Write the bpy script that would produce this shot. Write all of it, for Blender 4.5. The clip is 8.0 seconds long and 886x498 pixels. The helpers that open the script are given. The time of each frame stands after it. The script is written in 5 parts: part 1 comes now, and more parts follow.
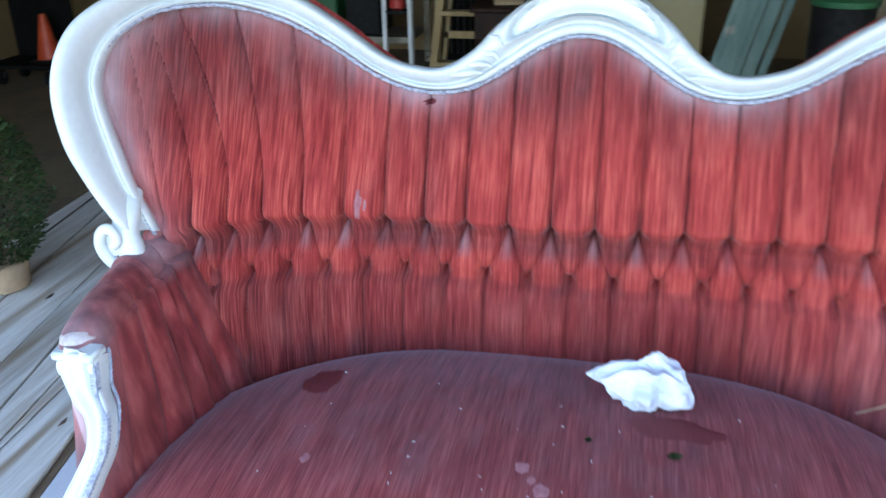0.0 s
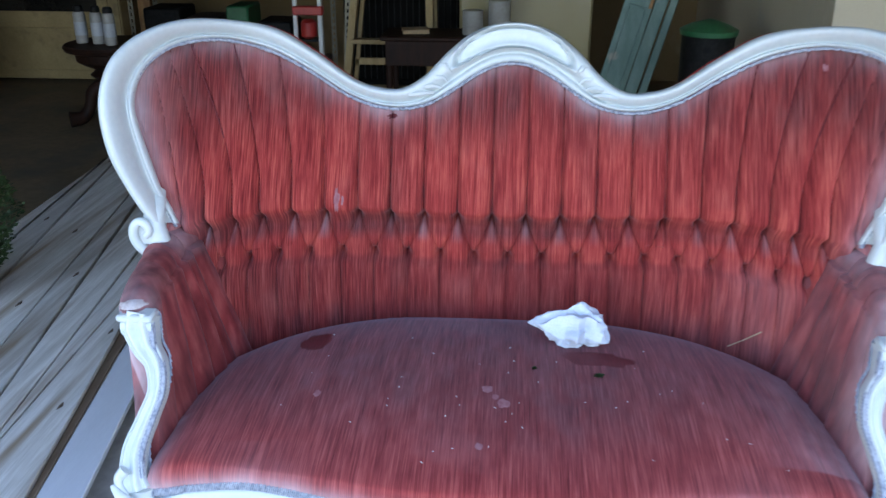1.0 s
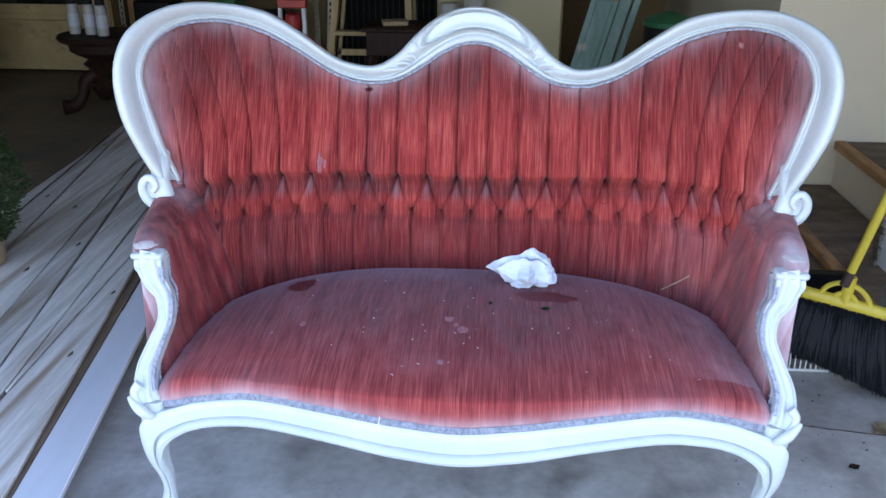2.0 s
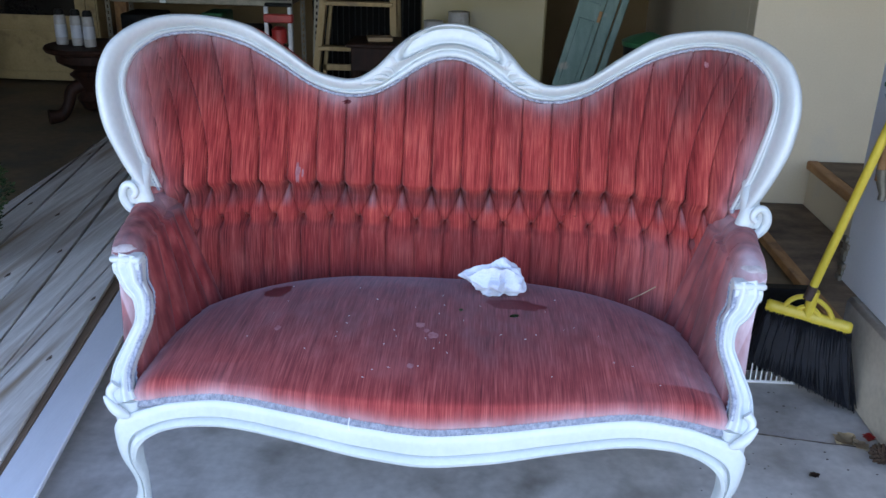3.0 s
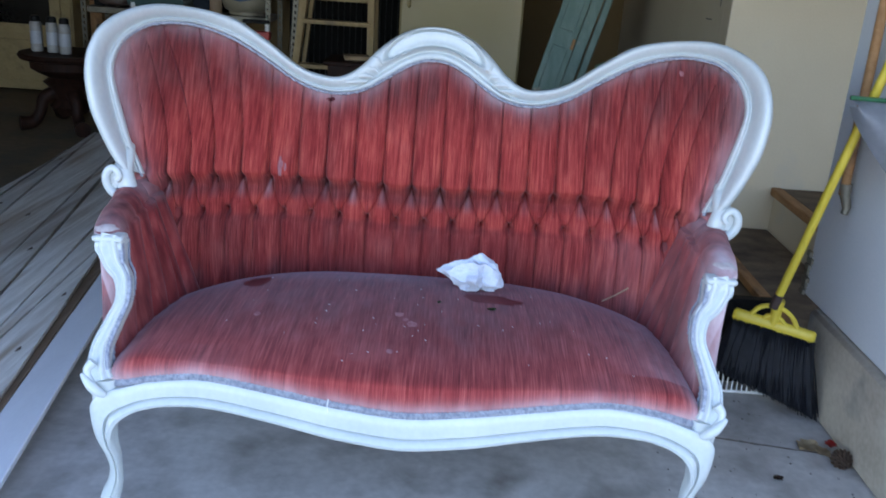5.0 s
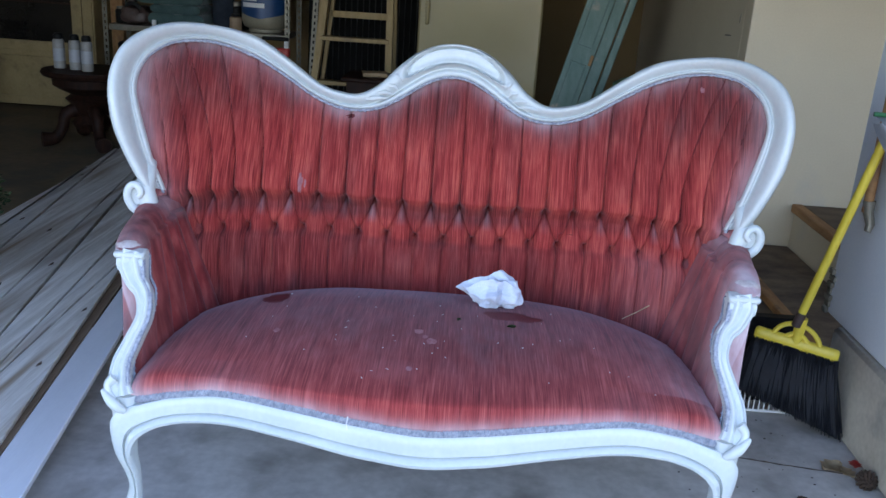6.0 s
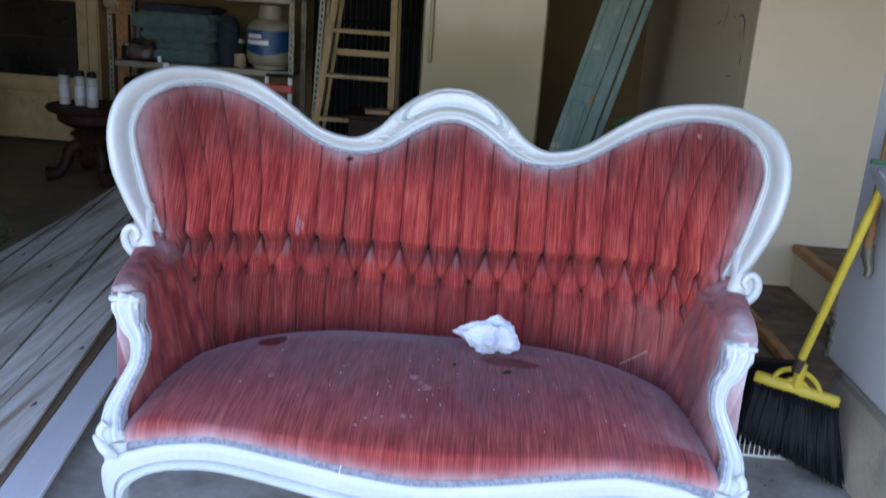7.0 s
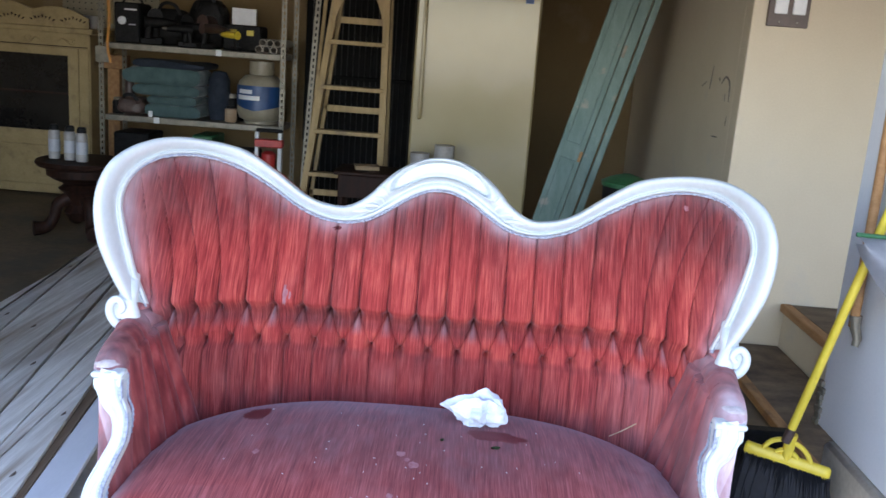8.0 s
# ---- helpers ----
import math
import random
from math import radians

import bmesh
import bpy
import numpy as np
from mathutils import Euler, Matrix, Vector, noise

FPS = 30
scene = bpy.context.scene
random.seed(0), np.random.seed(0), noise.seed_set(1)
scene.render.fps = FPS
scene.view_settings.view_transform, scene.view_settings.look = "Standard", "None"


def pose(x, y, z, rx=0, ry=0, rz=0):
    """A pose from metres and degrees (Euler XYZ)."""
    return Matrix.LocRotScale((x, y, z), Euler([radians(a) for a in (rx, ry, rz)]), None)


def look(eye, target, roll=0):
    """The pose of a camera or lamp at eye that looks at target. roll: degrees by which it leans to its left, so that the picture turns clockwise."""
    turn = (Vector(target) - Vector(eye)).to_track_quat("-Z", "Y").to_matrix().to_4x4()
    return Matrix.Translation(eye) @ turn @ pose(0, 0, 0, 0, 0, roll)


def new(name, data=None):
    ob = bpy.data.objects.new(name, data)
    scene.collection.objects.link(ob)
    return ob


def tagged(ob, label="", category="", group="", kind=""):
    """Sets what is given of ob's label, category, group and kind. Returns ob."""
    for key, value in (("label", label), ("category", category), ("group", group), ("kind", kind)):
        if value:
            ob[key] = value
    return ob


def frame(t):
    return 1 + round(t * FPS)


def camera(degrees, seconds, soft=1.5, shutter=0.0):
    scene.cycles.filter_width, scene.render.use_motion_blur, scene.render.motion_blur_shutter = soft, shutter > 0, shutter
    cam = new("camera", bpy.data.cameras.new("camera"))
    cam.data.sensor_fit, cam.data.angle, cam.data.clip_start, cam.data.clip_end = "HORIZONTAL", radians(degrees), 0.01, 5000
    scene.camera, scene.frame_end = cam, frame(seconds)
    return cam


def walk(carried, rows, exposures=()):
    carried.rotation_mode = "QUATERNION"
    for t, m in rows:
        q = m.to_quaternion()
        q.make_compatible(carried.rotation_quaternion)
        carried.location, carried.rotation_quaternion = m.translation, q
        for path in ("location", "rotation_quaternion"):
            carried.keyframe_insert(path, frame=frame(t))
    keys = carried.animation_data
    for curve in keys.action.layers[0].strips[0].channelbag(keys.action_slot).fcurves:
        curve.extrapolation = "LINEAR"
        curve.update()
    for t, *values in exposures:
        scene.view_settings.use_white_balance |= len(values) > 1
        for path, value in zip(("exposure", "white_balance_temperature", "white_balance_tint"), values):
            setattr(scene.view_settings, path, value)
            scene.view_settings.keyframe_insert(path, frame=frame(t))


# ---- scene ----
cam = camera(54.4, 8.0, soft=1.5, shutter=0.5)
PATH = [
    (0, (0.08, -1.161, 1.307), (-0.311, 0.621, 0.488), -1.1),
    (0.5, (0.064, -1.376, 1.319), (-0.181, 0.443, 0.524), -2.3),
    (1, (-0.003, -1.575, 1.386), (-0.15, 0.266, 0.616), 0.1),
    (1.5, (0.04, -1.732, 1.396), (-0.065, 0.125, 0.661), 1.0),
    (1.7, (0.047, -1.798, 1.392), (-0.068, 0.041, 0.61), 0.4),
    (2.8, (0.09, -1.922, 1.399), (0.004, -0.066, 0.662), 1.1),
    (3, (0.093, -1.926, 1.396), (0.013, -0.068, 0.659), 1.5),
    (3.5, (0.09, -1.932, 1.398), (0.03, -0.073, 0.662), 1.7),
    (4, (0.089, -1.942, 1.392), (0.025, -0.094, 0.63), 0.6),
    (4.5, (0.078, -1.945, 1.365), (0.053, -0.106, 0.58), 2.4),
    (5, (0.062, -1.995, 1.315), (0.06, -0.107, 0.655), 4.0),
    (5.2, (0.052, -1.995, 1.315), (-0.027, -0.107, 0.664), 3.5),
    (6.3, (0.056, -1.985, 1.317), (0.022, -0.085, 0.693), 3.8),
    (6.5, (0.06, -1.982, 1.326), (0.012, -0.086, 0.694), 3.8),
    (7, (0.068, -1.976, 1.345), (0.012, -0.057, 0.787), 4.0),
    (7.5, (0.059, -1.965, 1.388), (-0.016, -0.019, 0.933), 5.3),
    (8, (0.067, -1.953, 1.407), (0.027, -0.006, 0.953), 4.3),
]
walk(cam, [(t, look(eye, target, roll)) for t, eye, target, roll in PATH],
     exposures=[(0, 3.57, 6700, 11), (0.5, 3.5, 6700, 13), (1.0, 3.1, 6600, 13), (1.5, 3.22, 6700, 17), (3.5, 2.90, 6550, 18), (4.5, 2.86, 6450, 15), (6.5, 2.90, 6600, 18), (7.2, 3.05, 6750, 20), (8, 3.64, 6900, 20)])

from mathutils.bvhtree import BVHTree

# ---- daylight: open shade in front of the garage, sun behind the roof ----
world = bpy.data.worlds.new("sky")
scene.world = world
world.use_nodes = True
wn = world.node_tree.nodes
sky = wn.new("ShaderNodeTexSky")
sky.sky_type, sky.sun_disc = "NISHITA", False
sky.sun_elevation, sky.sun_rotation = radians(48), radians(20)
world.node_tree.links.new(sky.outputs[0], wn["Background"].inputs[0])
wn["Background"].inputs[1].default_value = 0.11
sun_data = bpy.data.lights.new("sun", "SUN")
sun_data.energy, sun_data.angle, sun_data.color = 3.0, radians(0.5), (1.0, 0.95, 0.87)
sun = new("sun", sun_data)
_a, _e = radians(20), radians(48)
sun.matrix_world = look((math.sin(_a) * math.cos(_e) * 30, math.cos(_a) * math.cos(_e) * 30, math.sin(_e) * 30), (0, 0, 0))


# ---- materials ----
def mat(name, c1, c2, rough=0.6, scale=8.0, stretch=(1, 1, 1), fine=60.0, bump=0.15, metal=0.0, mix2=0.35, dark=None,
        sheen=0.0, sheen_tint=(1, 1, 1), detail=4.0, contrast=(0.35, 0.65), coat=0.0, rand=0.0, spec=0.5):
    """Two noises, coarse and fine, between two base colours, with relief."""
    m = bpy.data.materials.new(name)
    m.use_nodes = True
    nt = m.node_tree
    n, l = nt.nodes, nt.links
    b = n["Principled BSDF"]
    tc, mp = n.new("ShaderNodeTexCoord"), n.new("ShaderNodeMapping")
    mp.inputs["Scale"].default_value = stretch
    l.new(tc.outputs["Object"], mp.inputs["Vector"])
    a, f = n.new("ShaderNodeTexNoise"), n.new("ShaderNodeTexNoise")
    for node, s in ((a, scale), (f, fine)):
        node.inputs["Scale"].default_value, node.inputs["Detail"].default_value = s, detail
        l.new(mp.outputs[0], node.inputs["Vector"])
    add = n.new("ShaderNodeMix")
    add.inputs[0].default_value = mix2
    l.new(a.outputs[0], add.inputs[2]), l.new(f.outputs[0], add.inputs[3])
    ramp = n.new("ShaderNodeValToRGB")
    ramp.color_ramp.elements[0].position, ramp.color_ramp.elements[1].position = contrast
    ramp.color_ramp.elements[0].color, ramp.color_ramp.elements[1].color = (*c1, 1), (*c2, 1)
    l.new(add.outputs[0], ramp.inputs[0])
    out = ramp.outputs[0]
    if dark:
        s = n.new("ShaderNodeTexNoise")
        s.inputs["Scale"].default_value, s.inputs["Detail"].default_value = dark[1], 6
        l.new((mp if len(dark) > 4 else tc).outputs[0 if len(dark) > 4 else "Object"], s.inputs["Vector"])
        r = n.new("ShaderNodeValToRGB")
        r.color_ramp.elements[0].position, r.color_ramp.elements[1].position = dark[2], dark[3]
        l.new(s.outputs[0], r.inputs[0])
        mx = n.new("ShaderNodeMix")
        mx.data_type = "RGBA"
        l.new(r.outputs[0], mx.inputs[0])
        l.new(out, mx.inputs[6])
        mx.inputs[7].default_value = (*dark[0], 1)
        out = mx.outputs[2]
    if rand:
        oi, hs = n.new("ShaderNodeObjectInfo"), n.new("ShaderNodeHueSaturation")
        mr = n.new("ShaderNodeMapRange")
        mr.inputs[3].default_value, mr.inputs[4].default_value = 1 - rand, 1 + rand
        l.new(oi.outputs["Random"], mr.inputs[0]), l.new(mr.outputs[0], hs.inputs["Value"]), l.new(out, hs.inputs["Color"])
        out = hs.outputs[0]
    l.new(out, b.inputs["Base Color"])
    b.inputs["Roughness"].default_value, b.inputs["Metallic"].default_value = rough, metal
    b.inputs["Sheen Weight"].default_value, b.inputs["Sheen Tint"].default_value = sheen, (*sheen_tint, 1)
    b.inputs["Specular IOR Level"].default_value = spec
    b.inputs["Sheen Roughness"].default_value = 0.35
    b.inputs["Coat Weight"].default_value = coat
    if bump:
        bp = n.new("ShaderNodeBump")
        bp.inputs["Strength"].default_value, bp.inputs["Distance"].default_value = bump, 0.004
        l.new(add.outputs[0], bp.inputs["Height"]), l.new(bp.outputs[0], b.inputs["Normal"])
    return m


def velvet(name, dark, mid, light, stretch, sheen, tint, worn, dull):
    """Crushed velvet: streaks along the nap over soft blotches, with wear, and with fading and paint dust that also
    carry painted light and shade.
    """
    m = bpy.data.materials.new(name)
    m.use_nodes = True
    n, l = m.node_tree.nodes, m.node_tree.links
    b = n["Principled BSDF"]
    tc = n.new("ShaderNodeTexCoord")
    out = []
    for scale, detail in ((stretch, 4.5), (tuple((110, 60)[k < 200] if k > 100 else 3 for k in stretch), 2.0), ((26, 14, 9), 4.0), ((4, 4, 4), 5.0)):
        mp, no = n.new("ShaderNodeMapping"), n.new("ShaderNodeTexNoise")
        mp.inputs["Scale"].default_value = scale
        no.inputs["Scale"].default_value, no.inputs["Detail"].default_value = 1.0, detail
        l.new(tc.outputs["Object"], mp.inputs["Vector"]), l.new(mp.outputs[0], no.inputs["Vector"])
        out.append(no.outputs[0])
    fine, broad, blotch, wear = out

    def blend(a, c, w):
        mx = n.new("ShaderNodeMix")
        mx.inputs[0].default_value = w
        l.new(a, mx.inputs[2]), l.new(c, mx.inputs[3])
        return mx.outputs[0]

    nap = blend(blend(fine, broad, 0.28), blotch, 0.22)

    def colours(lo, middle, hi):
        ramp = n.new("ShaderNodeValToRGB")
        ramp.color_ramp.elements[0].position, ramp.color_ramp.elements[1].position = 0.36, 0.64
        ramp.color_ramp.elements[0].color, ramp.color_ramp.elements[1].color = (*lo, 1), (*hi, 1)
        ramp.color_ramp.elements.new(0.5).color = (*middle, 1)
        l.new(nap, ramp.inputs[0])
        return ramp.outputs[0]

    def over(share, under, upper):
        c = n.new("ShaderNodeMix")
        c.data_type = "RGBA"
        l.new(share, c.inputs[0]), l.new(under, c.inputs[6])
        if isinstance(upper, tuple):
            c.inputs[7].default_value = (*upper, 1)
        else:
            l.new(upper, c.inputs[7])
        return c.outputs[2]

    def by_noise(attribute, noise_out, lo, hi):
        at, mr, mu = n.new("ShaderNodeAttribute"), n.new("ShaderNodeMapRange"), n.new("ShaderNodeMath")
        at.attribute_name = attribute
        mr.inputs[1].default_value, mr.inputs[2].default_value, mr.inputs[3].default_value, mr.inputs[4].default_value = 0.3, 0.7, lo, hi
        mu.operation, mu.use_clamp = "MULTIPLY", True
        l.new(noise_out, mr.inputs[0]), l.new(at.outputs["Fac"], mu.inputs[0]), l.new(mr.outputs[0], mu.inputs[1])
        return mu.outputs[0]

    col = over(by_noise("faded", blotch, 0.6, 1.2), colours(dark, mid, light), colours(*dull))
    wr = n.new("ShaderNodeValToRGB")
    wr.color_ramp.elements[0].position, wr.color_ramp.elements[1].position = 0.6, 0.85
    wr.color_ramp.elements[1].color = (0.6, 0.6, 0.6, 1)
    l.new(wear, wr.inputs[0])
    col = over(wr.outputs[0], col, worn)
    # pale tone for paint dust and for painted sheen
    col = over(by_noise("spray_and_sheen", blotch, 0.35, 0.8), col, (0.62, 0.50, 0.53))
    l.new(col, b.inputs["Base Color"])
    b.inputs["Roughness"].default_value = 0.9
    b.inputs["Specular IOR Level"].default_value = 0.2
    b.inputs["Sheen Weight"].default_value, b.inputs["Sheen Tint"].default_value, b.inputs["Sheen Roughness"].default_value = sheen, (*tint, 1), 0.4
    bp = n.new("ShaderNodeBump")
    bp.inputs["Strength"].default_value, bp.inputs["Distance"].default_value = 0.4, 0.002
    l.new(nap, bp.inputs["Height"]), l.new(bp.outputs[0], b.inputs["Normal"])
    return m


# dull tones serve fading and painted shade alike
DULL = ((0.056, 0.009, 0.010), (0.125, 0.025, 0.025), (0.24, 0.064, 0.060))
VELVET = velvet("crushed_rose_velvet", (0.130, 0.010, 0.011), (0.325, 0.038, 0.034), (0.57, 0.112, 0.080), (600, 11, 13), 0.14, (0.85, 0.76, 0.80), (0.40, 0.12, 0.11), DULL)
ARM_VELVET = velvet("crushed_rose_velvet_arm", (0.13, 0.013, 0.015), (0.27, 0.036, 0.036), (0.43, 0.088, 0.078), (34, 34, 9), 0.18, (0.85, 0.76, 0.82), (0.36, 0.14, 0.14), DULL)
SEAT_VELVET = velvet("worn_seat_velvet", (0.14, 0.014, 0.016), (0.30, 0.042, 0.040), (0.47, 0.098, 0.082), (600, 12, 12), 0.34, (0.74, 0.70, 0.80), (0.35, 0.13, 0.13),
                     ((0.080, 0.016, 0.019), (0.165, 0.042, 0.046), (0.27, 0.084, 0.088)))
WHITE = mat("white_gloss_paint", (0.525, 0.565, 0.557), (0.61, 0.645, 0.632), 0.30, 6, (1, 1, 1), 90, 0.05, coat=0.15, dark=((0.6, 0.6, 0.6), 14, 0.62, 0.9))
GIMP = mat("grey_gimp_braid", (0.20, 0.22, 0.27), (0.47, 0.49, 0.56), 0.85, 120, (1, 1, 1), 300, 0.4)
BATTING = mat("bare_cotton_batting", (0.42, 0.34, 0.33), (0.60, 0.55, 0.55), 0.95, 60, (1, 1, 1), 200, 0.4)
# dark red for shade drawn into creases and pits, and for the tear
SHADE_AND_TEAR_RED = mat("deep_red_shade_and_tear", (0.09, 0.008, 0.012), (0.15, 0.015, 0.02), 0.8, 30, bump=0.2)
WET = mat("wet_velvet", (0.11, 0.018, 0.022), (0.17, 0.028, 0.033), 0.75, 8, (80, 3, 3), 30, bump=0.2)
# inner floor concrete, much darker than the slab in front
FLOOR = mat("dark_brown_concrete", (0.145, 0.104, 0.056), (0.265, 0.196, 0.116), 0.75, 1.6, (1, 1, 1), 22, 0.2, dark=((0.12, 0.10, 0.075), 2.6, 0.48, 0.72), detail=8)
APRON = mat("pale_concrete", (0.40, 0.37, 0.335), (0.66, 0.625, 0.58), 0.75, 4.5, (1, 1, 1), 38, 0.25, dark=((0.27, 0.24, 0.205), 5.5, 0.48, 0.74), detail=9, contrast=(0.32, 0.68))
KERB = mat("bare_concrete", (0.42, 0.36, 0.28), (0.60, 0.53, 0.43), 0.85, 5, (1, 1, 1), 60, 0.35, dark=((0.22, 0.2, 0.18), 6, 0.55, 0.8), detail=8)
GROUND = mat("unseen_dark_ground", (0.16, 0.15, 0.14), (0.26, 0.25, 0.235), 0.9, 3, (1, 1, 1), 60, 0.3)
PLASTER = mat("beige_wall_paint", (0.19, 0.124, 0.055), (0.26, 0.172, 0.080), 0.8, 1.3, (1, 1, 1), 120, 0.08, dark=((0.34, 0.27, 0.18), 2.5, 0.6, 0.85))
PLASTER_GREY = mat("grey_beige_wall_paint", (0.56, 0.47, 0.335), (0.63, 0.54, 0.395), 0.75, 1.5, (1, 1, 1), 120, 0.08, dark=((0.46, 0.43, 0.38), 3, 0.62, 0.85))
WALL_WHITE = mat("white_wall_paint", (0.72, 0.73, 0.74), (0.8, 0.8, 0.8), 0.6, 2, (1, 1, 1), 130, 0.08, dark=((0.6, 0.6, 0.6), 7, 0.68, 0.9))
CEIL = mat("dark_unseen_ceiling", (0.10, 0.085, 0.062), (0.15, 0.13, 0.10), 0.9, 2, bump=0.05)
BOARD = mat("weathered_whitewashed_board", (0.56, 0.51, 0.44), (0.84, 0.80, 0.74), 0.65, 3, (14, 0.7, 1), 20, 0.4, dark=((0.36, 0.26, 0.17), 1.3, 0.50, 0.70, True), rand=0.14)
BOARD_RAW = mat("bare_brown_board", (0.20, 0.13, 0.08), (0.32, 0.22, 0.14), 0.75, 4, (14, 0.7, 1), 22, 0.3)
BOARD_SMOOTH = mat("primed_grey_board", (0.68, 0.69, 0.72), (0.76, 0.77, 0.80), 0.5, 3, (6, 0.8, 1), 40, 0.1)


# ---- building helpers ----
BASE = {}


def thing(name, at, label, category, group="", kind=""):
    ob = new(name)
    ob.location = at
    ob.empty_display_size = 0.1
    BASE[name_of(ob)] = Vector(at)
    return tagged(ob, label, category, group, kind)


def name_of(ob):
    return ob.name


def part(name, bm, material, parent=None, label="", smooth=True):
    """Link a bmesh (or a mesh) in world coordinates as one object under a thing or a part."""
    if isinstance(bm, bmesh.types.BMesh):
        me = bpy.data.meshes.new(name)
        bmesh.ops.recalc_face_normals(bm, faces=bm.faces)
        bm.to_mesh(me)
        bm.free()
    else:
        me = bm
    if smooth:
        me.shade_smooth()
        me.set_sharp_from_angle(angle=radians(42))
    if not me.materials:
        me.materials.append(material)
    ob = new(name, me)
    if parent is not None:
        ob.parent = parent
        if parent.data is None:
            ob.matrix_parent_inverse = Matrix.Translation(-BASE[name_of(parent)])
    if label:
        ob["label"] = label
    return ob


def solo(name, bm, material, label, category, kind="", group="", smooth=True):
    return tagged(part(name, bm, material, smooth=smooth), label, category, group, kind)


def grid(nu, nv, f, wrap_u=False, wrap_v=False, bm=None, caps=False):
    bm = bm or bmesh.new()
    vs = [[bm.verts.new(f(i / (nu if wrap_u else nu - 1), j / (nv if wrap_v else nv - 1))) for j in range(nv)] for i in range(nu)]
    for i in range(nu if wrap_u else nu - 1):
        for j in range(nv if wrap_v else nv - 1):
            a, b = (i + 1) % nu, (j + 1) % nv
            bm.faces.new((vs[i][j], vs[a][j], vs[a][b], vs[i][b]))
    if caps:
        bm.faces.new(vs[0]), bm.faces.new(vs[-1])
    return bm


def box(lo, hi, bevel=0.004, bm=None, m=None):
    """A bevelled box from corner to corner."""
    bm = bm or bmesh.new()
    lo, hi = Vector(lo), Vector(hi)
    made = bmesh.ops.create_cube(bm, size=1.0, matrix=Matrix.Translation((lo + hi) / 2) @ Matrix.Diagonal((*(hi - lo), 1)))["verts"]
    if bevel:
        edges = list({e for v in made for e in v.link_edges})
        out = bmesh.ops.bevel(bm, geom=edges, offset=bevel, segments=1, affect="EDGES")
        made = list({v for f in out["faces"] for v in f.verts} | {v for v in made if v.is_valid})
    if m is not None:
        bmesh.ops.transform(bm, matrix=m, verts=made)
    return bm


def spline(points, n, closed=False):
    """n points along a Catmull-Rom curve through the given ones."""
    p = [Vector(q) for q in points]
    k = len(p)
    spans = k if closed else k - 1
    out = []
    for i in range(n):
        s = i / (n if closed else n - 1) * spans
        j = min(int(s), spans - 1)
        t = s - j
        g = (lambda q: p[q % k]) if closed else (lambda q: p[max(0, min(k - 1, q))])
        a, b, c, d = g(j - 1), g(j), g(j + 1), g(j + 2)
        out.append(0.5 * (2 * b + (c - a) * t + (2 * a - 5 * b + 4 * c - d) * t * t + (3 * b - a - 3 * c + d) * t ** 3))
    return out


def tube(path, radius, sides=8, bm=None, closed=False, up=(0, 0, 1), flat=1.0):
    """A tube along points; radius is a number or a function of 0..1."""
    bm = bm or bmesh.new()
    n = len(path)
    path = [Vector(q) for q in path]
    rings = []
    last = None
    for i, q in enumerate(path):
        d = (path[(i + 1) % n] - path[i - 1]) if closed else (path[min(n - 1, i + 1)] - path[max(0, i - 1)])
        d = d.normalized() if d.length else Vector((0, 0, 1))
        a = last - d * last.dot(d) if last else d.cross(Vector(up))
        if a.length < 1e-4:
            a = d.cross(Vector((1, 0, 0)))
        a.normalize()
        last = a
        b = d.cross(a)
        r = radius(i / max(1, n - 1)) if callable(radius) else radius
        rings.append([bm.verts.new(q + a * math.cos(w) * r + b * math.sin(w) * r * flat) for w in (2 * math.pi * s / sides for s in range(sides))])
    for i in range(n if closed else n - 1):
        for s in range(sides):
            a, b = rings[i], rings[(i + 1) % n]
            bm.faces.new((a[s], a[(s + 1) % sides], b[(s + 1) % sides], b[s]))
    if not closed:
        bm.faces.new(rings[0]), bm.faces.new(rings[-1])
    return bm


def lathe(profile, at, sides=20, bm=None, axis=None):
    """Turn (radius, height) pairs round an upright axis at a place."""
    bm = bm or bmesh.new()
    m = Matrix.Translation(at) @ (axis.to_4x4() if axis else Matrix.Identity(4))
    rings = [[bm.verts.new(m @ Vector((r * math.cos(2 * math.pi * s / sides), r * math.sin(2 * math.pi * s / sides), z))) for s in range(sides)] for r, z in profile]
    for a, b in zip(rings, rings[1:]):
        for s in range(sides):
            bm.faces.new((a[s], a[(s + 1) % sides], b[(s + 1) % sides], b[s]))
    bm.faces.new(rings[0]), bm.faces.new(rings[-1])
    return bm


def lerp(a, b, t):
    return a + (b - a) * t


def table_of(x, pairs):
    """A smooth curve through (x, y) pairs, level beyond its ends."""
    if x <= pairs[0][0]:
        return pairs[0][1]
    n = len(pairs)
    for k in range(n - 1):
        (a, p), (b, q) = pairs[k], pairs[k + 1]
        if x <= b:
            def slope(i):
                l, r = pairs[max(0, i - 1)], pairs[min(n - 1, i + 1)]
                if i in (0, n - 1):
                    return 0.0
                d0, d1 = (pairs[i][1] - l[1]) / (pairs[i][0] - l[0]), (r[1] - pairs[i][1]) / (r[0] - pairs[i][0])
                return 0.0 if d0 * d1 <= 0 else 2 * d0 * d1 / (d0 + d1)
            t, h = (x - a) / (b - a), b - a
            return (2 * t ** 3 - 3 * t * t + 1) * p + (t ** 3 - 2 * t * t + t) * h * slope(k) + (3 * t * t - 2 * t ** 3) * q + (t ** 3 - t * t) * h * slope(k + 1)
    return pairs[-1][1]


